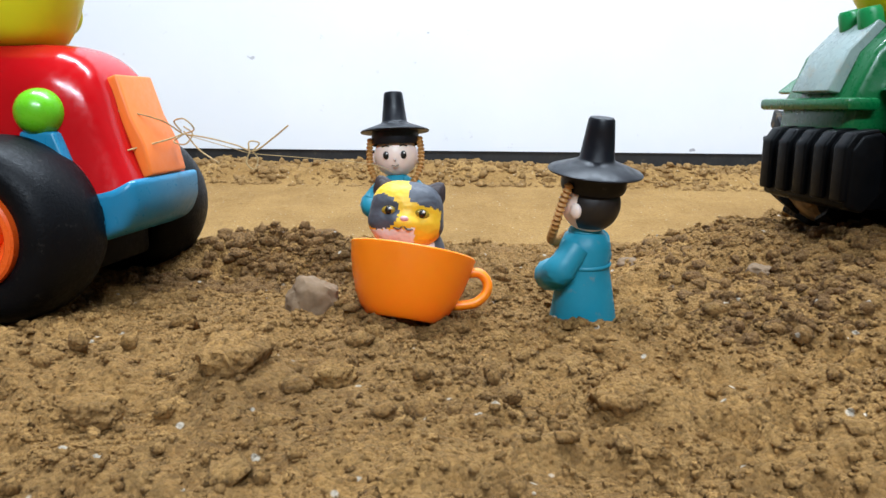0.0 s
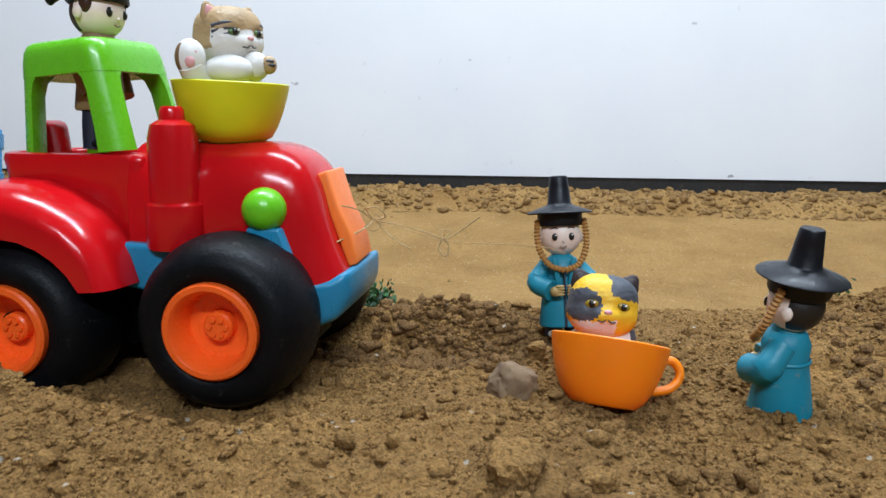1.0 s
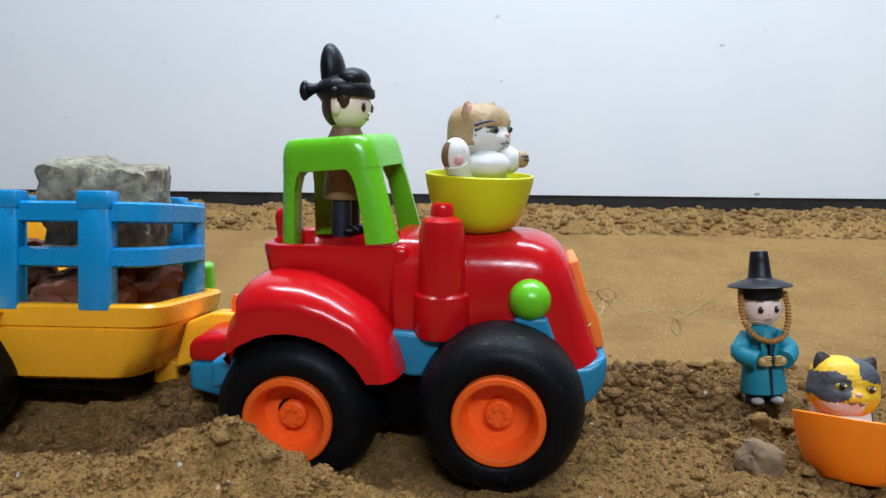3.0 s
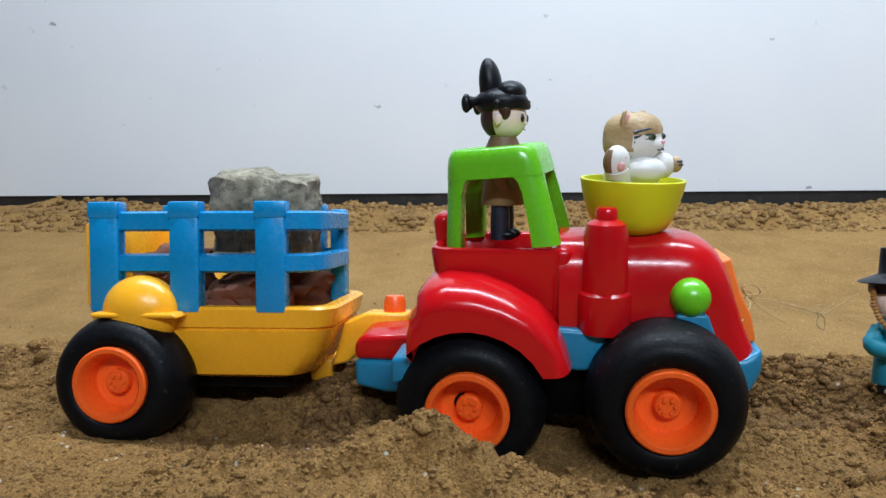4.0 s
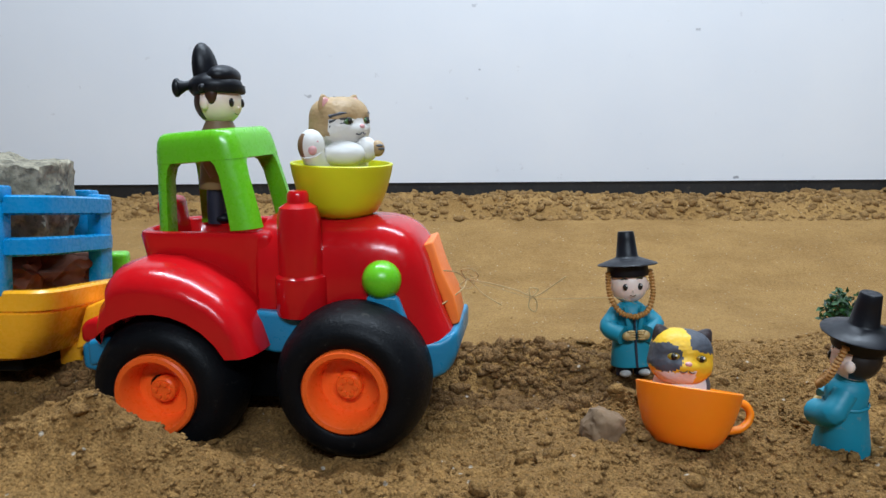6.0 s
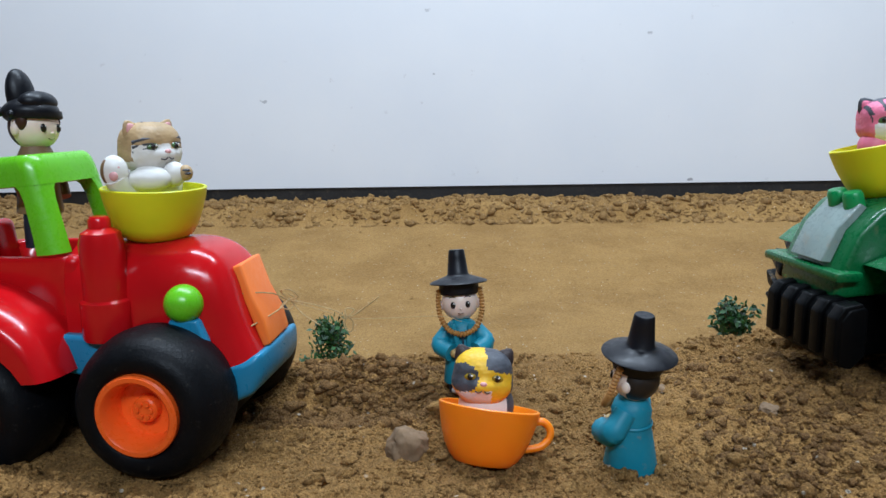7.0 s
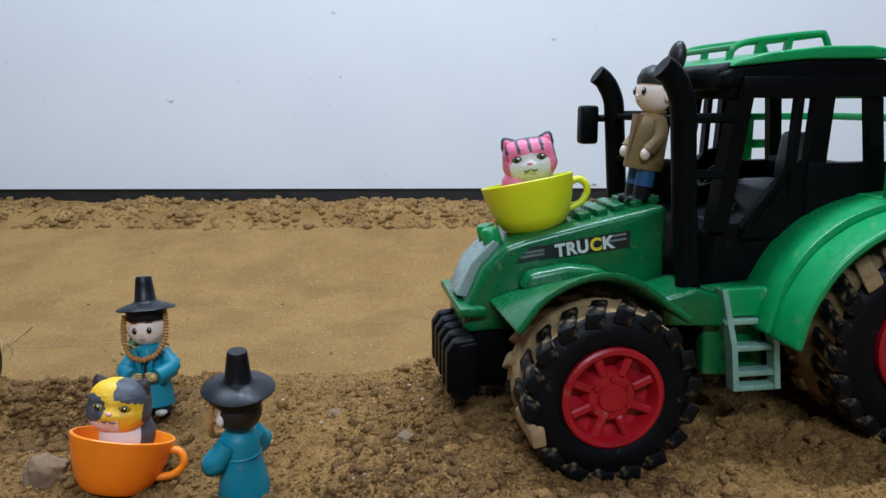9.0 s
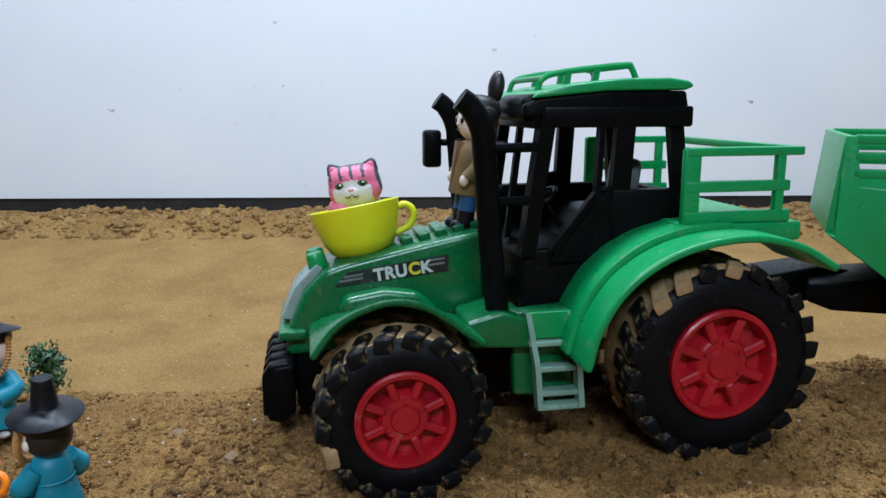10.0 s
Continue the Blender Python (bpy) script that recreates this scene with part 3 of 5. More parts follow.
def add_wheel(parent, x, y, z, r, rim_r, w, side, tyre_mat, rim_mat):
    """side -1: the outer face looks towards -y."""
    t = part("tyre", smooth_tyre(r, w), tyre_mat, parent, "smooth fat black rubber tyre, dusty")
    t.matrix_basis = pose(x * MM, y * MM, z * MM, 0, 0, 0 if side < 0 else 180)
    rim = dish_rim(rim_r)
    pips = [moved(lathe([(1.15, 0), (1.0, 0.9), (0, 1.0)], 10, "Y"), pose(3.1 * math.cos(k * math.pi / 3), 6.4, 3.1 * math.sin(k * math.pi / 3))) for k in range(6)]
    part("rim", joined(rim, *pips), rim_mat, t, "orange dished plastic rim")
    return t


# ---- red toy tractor ----
RED_M = pose(-0.186, 0.274, 0.120, 0, 0, -4)


def red_tractor():
    o = thing("toy_tractor", RED_M, "red plastic toy tractor with green cab, half sunk in sand", "toy tractor")
    # bonnet
    loops = []
    for x, k in [(2, 1), (14, 1), (28, 1), (42, 1), (54, 1)] + [(54 + 25.5 * math.sin(radians(q)), math.cos(radians(q)) ** 0.55) for q in (14, 27, 39, 50, 60, 69, 77, 83)]:
        loop = []
        for q in range(0, 33):
            a = math.pi * q / 32
            c, d = math.cos(a), math.sin(a)
            wide, tall = 27.0 * (0.50 + 0.50 * k), 40.5 * (0.34 + 0.66 * k)
            y, z = math.copysign(abs(c) ** 0.62, c) * wide, 57 + tall * d ** 0.62
            loop.append((x, y, z))
        loop = [(x, 27.0 * (0.54 + 0.46 * k) * 1.05, 43)] + loop + [(x, -27.0 * (0.54 + 0.46 * k) * 1.05, 43)]
        front = min(1.0, max(0.0, (x - 34) / 44))
        loops.append([(px + front * (0.27 * (70 - pz) + 0.0042 * (pz - 70) ** 2 - 1.5), py + 3 * max(0, (px - 55) / 36), pz) for px, py, pz in loop])
    part("bonnet", rings(loops), RED, o, "glossy red rounded bonnet", 60)
    # grille
    bm = slab([(-2.5, -19.5), (1.4, -19.5), (3.0, -8), (1.8, 4), (2.6, 19.5), (-2.5, 19.5)], -14, 14, 1.0, 3, 20)
    for v in bm.verts:
        v.co.y *= 1 - 0.05 * v.co.z / 19
        v.co.x += -0.004 * v.co.y * v.co.y * 0.5
    g = part("grille", bm, GRILLE, o, "bright orange flat grille plate")
    g.matrix_basis = pose(80.8 * MM, 4.5 * MM, 67.5 * MM, 0, -20, 2)
    # lower body
    bm = slab([(-4, 43), (-4, 52), (4, 54.5), (10, 53), (24, 46), (44, 46), (50, 58), (60, 46), (70, 45), (84, 46), (91.5, 50), (91.5, 38), (87, 30), (74, 25), (60, 26), (44, 38), (10, 42)], -25.6, 25.6, 3.5, 3)
    for v in bm.verts:
        k = max(0.0, (v.co.x - 55) / 36)
        v.co.y *= (1 - 0.10 * k * k) * 1.15
        v.co.y += 3.0 * k
        v.co.x -= 0.0045 * k * (v.co.y - 3) ** 2
    part("lower_body", bm, BLUE, o, "teal blue lower body", 50)
    for s in (-1, 1):
        part("lamp_bracket", slab([(51, 66), (64, 66), (70, 50), (79, 33), (62, 32), (50, 52)], min(s * 23, s * 30), max(s * 23, s * 30), 1.2), BLUE, o, "teal blue lamp bracket")
        part("headlamp", ball((57, s * 25.5, 72.5), 8.6), LIME, o, "lime green ball headlamp")
        part("footstep", slab([(-7, 43), (-7, 56), (2, 59), (20, 58), (29, 50), (29, 41), (10, 40)], min(s * 24, s * 32), max(s * 24, s * 32), 2), BLUE, o, "teal blue side step")
    # tub of the cab with its opening
    out = lambda k, z: [(x, y, z) for x, y in round_rect(-55.5 + k, 6 - k * 0.3, -26 + k, 26 - k, 10, 6)]
    bm = rings([out(6, 40), out(3, 60), out(1.5, 78), out(0, 90), out(0.4, 92), out(1.6, 92.6), out(3.4, 92.4), out(4.6, 91), out(6, 74)])
    part("cab_tub", bm, RED, o, "open red tub of the cab", 50)
    part("seat_back", moved(box(-4.5, 4.5, -9, 9, 0, 32, 4, 4), pose(-49.5, 6, 73, 0, -6)), RED, o)
    part("engine_side", box(-2, 8, -24, 24, 58, 93, 4, 4), RED, o)
    # green cab frame
    def lean(z):
        """The frame widens towards its feet: 0 at the roof, 1 at the tub."""
        k = (127 - z) / 36.5
        return -47.5 - 3.6 * k, -5.5 + 7.5 * k, 21 + 2.0 * k

    def roof_loop(z, k=1.0):
        x0, x1, y = lean(z)
        c = (x0 + x1) / 2
        return [(c + (px - c) * k, py * k, z) for px, py in round_rect(x0, x1, -y, y, 8, 6)]

    inner = round_rect(-38, -15, -12, 12, 5, 6)
    pieces = [rings([roof_loop(120), roof_loop(123), roof_loop(126), roof_loop(129.5, 0.985), roof_loop(131.8, 0.94), roof_loop(132.8, 0.87), [(x, y, 132.2) for x, y in inner], [(x, y, 122) for x, y in inner], roof_loop(119.6, 0.95), roof_loop(120)], False, False)]
    for sx in (-1, 1):
        for s in (-1, 1):
            loops = []
            for z, wx, wy in ((90.5, 11.5 if sx > 0 else 8.6, 8.4), (100, 10.5 if sx > 0 else 8.5, 8.3), (113, 9.8 if sx > 0 else 8.5, 8.3), (118, 10.5 if sx > 0 else 9.4, 9), (120.8, 12.8 if sx > 0 else 11.6, 11), (124, 15, 12)):
                x0, x1, y = lean(z)
                ex, ey = (x1 if sx > 0 else x0) - sx * 0.15, s * (y - 0.15)
                arc = [(ex - sx * 8 + sx * 8 * math.cos(q * math.pi / 12), ey - s * 8 + s * 8 * math.sin(q * math.pi / 12), z) for q in range(7)]
                loop = [(ex, ey - s * wy, z)] + arc + [(ex - sx * wx, ey, z), (ex - sx * wx, ey - s * (wy - 1.5), z), (ex - sx * (wx - 1.5), ey - s * wy, z)]
                loops.append(loop)
            pieces.append(rings(loops))
    part("cab_frame", joined(*pieces), LIME, o, "lime green open cab frame with a hole in the roof", 50).matrix_basis = Matrix.Translation((-0.0225, 0, 0.0940)) @ pose(0, 0, 0, 0, -4.5, -10) @ Matrix.Scale(1.05, 4, (0, 0, 1)) @ Matrix.Translation((0.0265, 0, -0.0925))
    # rear mudguards
    arc = [(-35.5 + 35.5 * math.cos(radians(a)), 27 + 35.5 * math.sin(radians(a))) for a in range(28, 148, 12)]
    prof = [(x + 5.0, z) for x, z in ((3, 44), (0, 54), (-5, 63), (-12, 71), (-24, 78), (-36, 82), (-50, 83), (-59, 80.5), (-63, 76), (-63.5, 70), (-66.5, 66), (-68.5, 58), (-68.5, 49))] + arc[::-1]
    for s in (-1, 1):
        n_out = len(prof) - len(arc)
        loops = []
        for y, k in ((20, 1.0), (31, 1.0), (38, 0.985), (43.5, 0.95), (47.5, 0.89), (50.5, 0.81), (52.2, 0.72), (52.6, 0.64)):
            loops.append([(-34 + (x - -34) * (0.5 + 0.5 * k), s * y, 50 + (z - 50) * k if z > 50 else z) if q < n_out else (x, s * y, z) for q, (x, z) in enumerate(prof)])
        bm = rings(loops)
        part("mudguard", bm, RED, o, "glossy red bulging rear mudguard", 60)
        part("mudguard_edge", slab([(-69, 36), (-69, 48), (-60, 50), (-58, 40)], min(s * 24, s * 47), max(s * 24, s * 47), 2), BLUE, o)
    # exhaust
    part("exhaust_pipe", moved(lathe([(0, 57), (11.2, 57), (11.6, 58.5), (11.4, 72), (11.2, 74), (9.7, 75), (9.4, 99), (8.2, 104), (6, 105.4), (4.8, 106), (4.6, 109.6), (3.6, 111), (0, 111)], 32), pose(21.5, -25.5, 0)), RED, o, "red round exhaust pipe")
    # hitch block at the rear
    part("rear_step", slab([(-94, 36), (-94, 44), (-90, 48), (-58, 50), (-58, 36)], -15, 15, 3), RED, o)
    part("rear_bumper", slab([(-94, 23), (-94, 36), (-58, 36), (-58, 20), (-80, 20)], -15, 15, 2.5), BLUE, o, "teal blue rear bumper")
    for x, z in ((46.5, 32), (-35.5, 27.5)):
        for s in (-1, 1):
            add_wheel(o, x, -54 if s < 0 else 66, z, 33.4, 17.9, 38, s, RUBBER, ORANGE)
    part("axle", moved(lathe([(0, -45), (4, -45), (4, 45), (0, 45)], 12, "Y"), pose(45, 0, 31)), BLACKP, o)
    part("axle", moved(lathe([(0, -45), (4, -45), (4, 45), (0, 45)], 12, "Y"), pose(-38, 0, 29)), BLACKP, o)
    part("underbody", box(-56, 70, -20, 20, 14, 46, 3), BLACKP, o, "black underside")
    return o


red_tractor()


# ---- yellow trailer with blue rails ----
def trailer():
    o = thing("toy_trailer", pose(-0.3485, 0.300, 0.122) @ pose(0, -0.042, 0.061, -8, 0, 0) @ pose(0, 0.042, -0.061), "yellow plastic toy trailer with blue rails, hitched to the tractor", "toy trailer")
    loop = lambda a, b, w, r, z: [(x, y, z) for x, y in round_rect(a, b, -w, w, r, 6)]
    bm = rings([loop(-44, 40, 30, 12, 26.5), loop(-50, 46, 35, 13, 28.5), loop(-57, 53, 40, 13, 40), loop(-59.5, 57.5, 42, 13, 50.4), loop(-58.7, 56.7, 41.2, 13, 50.9), loop(-58.7, 56.7, 41.2, 13, 51.6), loop(-60, 58.5, 42.5, 13, 52.2), loop(-60.5, 60.5, 43, 12, 60.5), loop(-59.5, 59.5, 42, 12, 61.8), loop(-54, 54, 37, 9, 61.8), loop(-53, 53, 36, 9, 50)])
    part("bed", bm, YELLOW, o, "yellow tub-shaped bed with a seam", 40)
    for s in (-1, 1):
        part("wheel_arch", joined(ball((-31, s * 42, 59.5), (18.5, 12.5, 17)), slab([(-50, 57.5), (-50, 60), (-11, 60), (-8.5, 57.5)], min(s * 40, s * 54), max(s * 40, s * 54), 1.2)), YELLOW, o, "rounded yellow wheel arch", 50)
        for x in (-49, -10, 31):
            part("post", joined(box(x - 7, x + 7, s * 39 - 4.5, s * 39 + 4.5, 59, 104, 1.2), box(x - 7.5, x + 7.5, s * 39 - 5, s * 39 + 5, 103, 111, 1.2)), SKY, o)
    for x, y in ((49, 24),):
        part("post", box(x - 4, x + 4, y - 6, y + 6, 58, 108, 1.2), SKY, o)
    for z0, z1 in ((97, 106.5), (77.5, 86.5)):
        path = curve([(-56, -39, 0), (-20, -39, 0), (20, -39, 0), (40, -38, 0), (49, -32, 0), (52, -20, 0), (52, 0, 0), (52, 20, 0), (49, 32, 0), (40, 38, 0), (20, 39, 0), (-20, 39, 0), (-56, 39, 0)], 5)
        outer, inner = [], []
        for i, p in enumerate(path):
            d = (path[min(i + 1, len(path) - 1)] - path[max(i - 1, 0)]).normalized()
            q = Vector((d.y, -d.x, 0))
            outer.append(p + 2.6 * q)
            inner.append(p - 2.2 * q)
        loops = [[(a.x, a.y, z0 + 1), (a.x, a.y, z1 - 1), (a.x * 0.6 + b.x * 0.4, a.y * 0.6 + b.y * 0.4, z1), (b.x, b.y, z1), (b.x, b.y, z0), (a.x * 0.6 + b.x * 0.4, a.y * 0.6 + b.y * 0.4, z0)] for a, b in zip(outer, inner)]
        part("rail", rings(loops), SKY, o, "sky blue plastic rail", 45)
    part("tailboard", box(-62, -57, -36, 38, 61, 101, 1.5), YELLOW, o, "yellow tailboard")
    part("tailboard", box(-62, -33, 33.5, 36.5, 64, 103, 1.2), YELLOW, o, "yellow side board behind the far rail")
    part("tongue", slab([(52, 28), (58, 50), (70, 55), (91, 55), (91, 44), (76, 43.5), (60, 30)], -9, 9, 1.5), YELLOW, o, "yellow drawbar")
    part("pin", joined(lathe([(0, 50), (5.5, 50), (5.8, 60), (4.6, 63), (0, 63.6)], 20)), ORANGE, o, "orange hitch pin").matrix_basis = pose(83 * MM, 0, 0)
    for x in (-34, 44):
        part("foot", box(x - 6, x + 6, 0, 12, 18, 30, 2), YELLOW, o)
    for s in (-1, 1):
        add_wheel(o, -38.5, s * 59, 28, 31.6, 17.3, 36, s, RUBBER, ORANGE)
    part("axle", moved(lathe([(0, -50), (4, -50), (4, 50), (0, 50)], 12, "Y"), pose(-40.5, 0, 28)), BLACKP, o)
    part("underbody", box(-48, 36, -26, 26, 20, 32, 3), BLACKP, o)


trailer()
solid("concrete_chunk", [(rock(27, 22, 24, 2, 0.13, 0.70, 5), CONCRETE)], pose(-0.3310, 0.302, 0.219, 0, 3, 8), "rough grey chunk of weathered concrete on the trailer", "stone")
solid("stone", [(rock(22, 20, 13, 5, 0.3, 0.3), BRICK)], pose(-0.340, 0.293, 0.180, 0, 0, 20), "reddish brown broken stone lying in the trailer", "stone")
solid("stone", [(rock(18, 18, 15, 9, 0.3, 0.3), BRICK)], pose(-0.382, 0.302, 0.190, 0, 0, 60), "reddish brown broken stone lying in the trailer", "stone")
solid("stone", [(rock(16, 20, 12, 14, 0.3, 0.3), BRICK)], pose(-0.322, 0.318, 0.179, 0, 0, 110), "dark brown broken stone lying in the trailer", "stone")


# ---- cups ----
def cup(name, m, material, handle, label, r=22.5, h=26.0, foot=12.0):
    o = thing(name, m, label, "toy cup")
    outer = [(foot, 0), (foot + 0.6, 0.5), (r * 0.70, h * 0.13), (r * 0.80, h * 0.30), (r * 0.895, h * 0.55), (r * 0.965, h * 0.80), (r, h - 0.4), (r - 0.4, h)]
    inner = [(r - 1.3, h), (r * 0.965 - 1.5, h * 0.80), (r * 0.895 - 1.5, h * 0.55), (r * 0.80 - 1.5, h * 0.30), (r * 0.66 - 1.5, h * 0.13), (foot - 2, 2), (0, 2)]
    prof = [(0, 0.6), (foot - 1.5, 0.6), (foot - 1, 0)] + outer + inner
    part("bowl", lathe(prof, 48), material, o, "", 45)
    a = radians(handle)
    pts = [(r - 2.2, 0, h * 0.80), (r + 2.2, 0, h * 0.83), (r + 5.4, 0, h * 0.72), (r + 5.6, 0, h * 0.56), (r + 2.4, 0, h * 0.40), (r * 0.90, 0, h * 0.33), (r * 0.74, 0, h * 0.30)]
    part("handle", moved(tube(curve(pts, 5), 1.75, 10), Matrix.Rotation(a, 4, "Z")), material, o, "", 60)
    return o


cup("orange_cup", pose(-0.0018, 0.2390, 0.1218, -18, 8, 0), CUPORANGE, 5, "translucent orange plastic cup tilted in the sand", 22.4, 24.6, 12.5)
cup("yellow_cup", RED_M @ pose(0.0335, 0.000, 0.0960, 0, 2, 0), CUPYELLOW, 80, "yellow green plastic cup on the red bonnet", 23.3, 25, 10.5)
GREEN_M = pose(0.287, 0.313, 0.142, 0, 0, 10)
cup("lemon_cup", GREEN_M @ pose(-0.0985, 0.000, 0.0875, -7, -10, 0), CUPLEMON, -5, "lemon yellow plastic cup leaning on the green bonnet", 22.5, 25, 11)


# ---- dolls: one plain mesh each ----
def tilt_above(bm, z, rx, ry):
    m = Matrix.Translation((0, 0, z)) @ pose(0, 0, 0, rx, ry, 0) @ Matrix.Translation((0, 0, -z))
    for v in bm.verts:
        if v.co.z > z:
            v.co = m @ v.co
    return bm


def arm(s, elbow, hand, cloth, r=4.2, glove=None):
    glove = glove or GOLD
    return [(tube(curve([(s * 6.5, 0.5, 33), elbow, hand], 5), [r * 0.9] * 4 + [r] * 5 + [r * 1.05] * 2, 12), cloth), (ball((hand[0] - s * 1.6, hand[1] - 1.2, hand[2] - 0.3), (2.7, 2.2, 2.4), 12), glove)] + [(ball((hand[0] - s * 3.4, hand[1] - 2.2, hand[2] + q), (2.2, 1.2, 0.75), 10), glove) for q in (-1.8, -0.5, 0.8, 1.9)]


def head(hair, z=46.5):
    p = [(ball((0, 0, z), (9.6, 9.4, 9.3), 28), lambda x, y, q: hair if (y > 1.2 and q > z - 7.5) or q > z + 5.6 else SKIN)]
    p += [(ball((s * 3.7, -8.6, z - 0.4), (1.35, 0.8, 1.75), 14), EYE) for s in (-1, 1)]
    # a glint on each eye, set on as a small white ball
    p += [(ball((s * 3.7 + 0.45, -9.25, z + 0.35), (0.36, 0.25, 0.42), 8), WHITEV) for s in (-1, 1)]
    p += [(ball((0, -9.3, z - 2.4), (0.6, 0.6, 0.6), 8), SKIN)]
    p += [(tube(curve([(s * 2.2, -8.5, z + 3.3), (s * 3.8, -8.4, z + 3.9), (s * 5.4, -7.6, z + 3.4)], 3), 0.22, 6), EYE) for s in (-1, 1)]
    p += [(tube(curve([(-1.5, -8.6, z - 4.6), (0, -8.7, z - 5.1), (1.5, -8.6, z - 4.6)], 3), 0.2, 6), BROWN)]
    p += [(ball((s * 9.4, 0, z - 1), (1.5, 2, 2.6), 12), SKIN) for s in (-1, 1)]
    return p


def hat_doll(m, label, back_tilt=0.0, long_coat=False):
    foot = 0 if long_coat else 5
    coat = lathe([(0, foot), (12.2 if long_coat else 10.8, foot), (12.5 if long_coat else 11.2, foot + 1), (9.4, 20), (8.2, 27), (8.6, 32), (7, 36), (3.6, 38.5), (0, 38.5)], 32)
    for v in coat.verts:
        v.co.y *= 0.95 if long_coat else 0.82
    pieces = [(coat, TEAL)]
    if long_coat:
        pieces += [(lathe([(8.3, 25.6), (8.75, 26.0), (8.75, 26.6), (8.3, 27.0)], 32), TEAL), (lathe([(4.6, 36.6), (5.6, 37.4), (4.4, 39.2)], 24), TEAL)]
    if not long_coat:
        pieces += [(moved(lathe([(0, 0), (4, 0), (4.4, 2), (4, 8), (0, 8)], 16), pose(s * 4.6, 0, 0)), NAVY) for s in (-1, 1)]
        pieces += [(ball((s * 4.8, -3.5, 1.4), (3, 4.4, 1.9), 12), WHITEV) for s in (-1, 1)]
        pieces += [(slab([(-0.6, 5.2), (0.6, 5.2), (0.3, 30), (-0.3, 30)], -9.6, -6, 0), NAVY)]
        pieces += [(moved(slab([(-1.2, 0), (1.2, 0), (1.1, 16), (-1.1, 16)], -0.7, 0.7, 0.4), pose(s * 2.2, -7.4, 21, 8, s * 8, 0)), TEAL) for s in (-1, 1)]
    pieces += arm(-1, (-12, -2.5, 25.5), (-6.0, -9.2, 22), TEAL, 5.2 if long_coat else 4.6) + arm(1, (12, -2.5, 25.5), (6.0, -9.2, 22), TEAL, 5.2 if long_coat else 4.6)
    top = head(HAIR)
    top += [(lathe([(9.9, 51), (10.4, 52.5), (10.2, 57.6), (0, 58)], 32), HAT)]
    top += [(lathe([(0, 56.6), (14.0, 56.6), (14.9, 56.7), (15.1, 57.1), (14.6, 57.6), (9, 59.6), (6.2, 60.6), (5.5, 61.4), (4.5, 70), (4.1, 73.4), (3.7, 74), (0, 74)], 40), HAT)]
    for s in (-1, 1):
        path = curve([(s * 10.6, -2.5, 54), (s * 11.2, -4.2, 47), (s * 10.4, -6, 40), (s * 6.5, -9.2, 33.5), (0, -10.6, 31)], 9)
        top += [(tube(path, 1.35, 8, 0.22), BRAID)]
    if back_tilt:
        for b, _ in top:
            tilt_above(b, 30, -back_tilt, 0)
    painted("toy_doll", pieces + top, m, label, "toy doll")


hat_doll(pose(-0.0105, 0.3065, 0.1282, -8, -3.5, 0) @ pose(0, 0, 0, 0, 0, 4), "vinyl doll in teal coat and black brimmed hat")
hat_doll(pose(0.0602, 0.2320, 0.1190, 4, -1, 0) @ pose(0, 0, 0, 0, 0, -126), "vinyl doll in long teal robe and black brimmed hat", 6, True)


def robe_doll():
    p = [(lathe([(0, 14), (8.4, 14), (8.8, 15), (7.6, 28), (7.4, 33), (4.2, 38), (0, 38)], 28), KHAKI)]
    p += [(moved(lathe([(0, 0), (3.8, 0), (3.9, 9), (3.6, 17), (0, 17)], 14), pose(s * 3.8, 0, 0)), NAVY) for s in (-1, 1)]
    p += [(ball((s * 3.8, -2, 2), (3.4, 5, 2.4), 12), HAT) for s in (-1, 1)]
    p += [(tube(curve([(s * 6.5, 0, 33), (s * 9.5, -1, 27), (s * 8.5, -4, 20)], 5), 3.2, 12), BROWN) for s in (-1, 1)]
    p += [(lathe([(4.6, 34), (6.6, 35), (6.9, 37), (5.6, 39), (0, 39)], 24), KHAKI)]
    p += [(tube(curve([(s * 5.5, -4.5, 33), (s * 2.5, -6.8, 36), (-s * 1, -5.2, 39)], 4), 0.9, 8), BROWN) for s in (-1, 1)]
    p += [(lathe([(0, 32), (8.4, 32), (8.2, 35), (6.4, 39), (5, 42), (0, 42)], 24), BROWN)]
    p += head(BHAIR, 49)
    p += [(ball((s * 8.3, -2.4, 51.5), (1.9, 2.6, 4.2), 14), BHAIR) for s in (-1, 1)]
    cap = ball((0, 1, 55), (10.4, 11, 6.2), 28)
    p += [(cap, HAT), (lathe([(10.4, 52.3), (10.9, 53), (10.7, 55.5), (0, 56)], 32), HAT)]
    lobe = ball((0, 5.2, 62), (6.2, 4.6, 10.8), 24)
    for v in lobe.verts:
        v.co.y += 0.012 * (v.co.z - 54) ** 2 * 0.4
    p += [(lobe, HAT), (ball((0, -3, 59), (8.4, 6, 4.6), 20), HAT)]
    p += [(joined(tube([(s * 4, 7, 56), (s * 6.5, 10.5, 55.2), (s * 8, 12.5, 54.6)], [1.9, 1.9, 3.0], 12), ball((s * 8.4, 13.2, 54.4), (2.2, 2.0, 3.8), 14)), HAT) for s in (-1, 1)]
    p += [(ball((s * 10.6, 0, 54), 1.6, 10), HAT) for s in (-1, 1)]
    painted("toy_doll", p, RED_M @ pose(-0.0245, 0.000, 0.0930, 0, 3, 80) @ Matrix.Scale(1.14, 4), "vinyl doll in brown robe and black cap in the cab", "toy doll")


robe_doll()


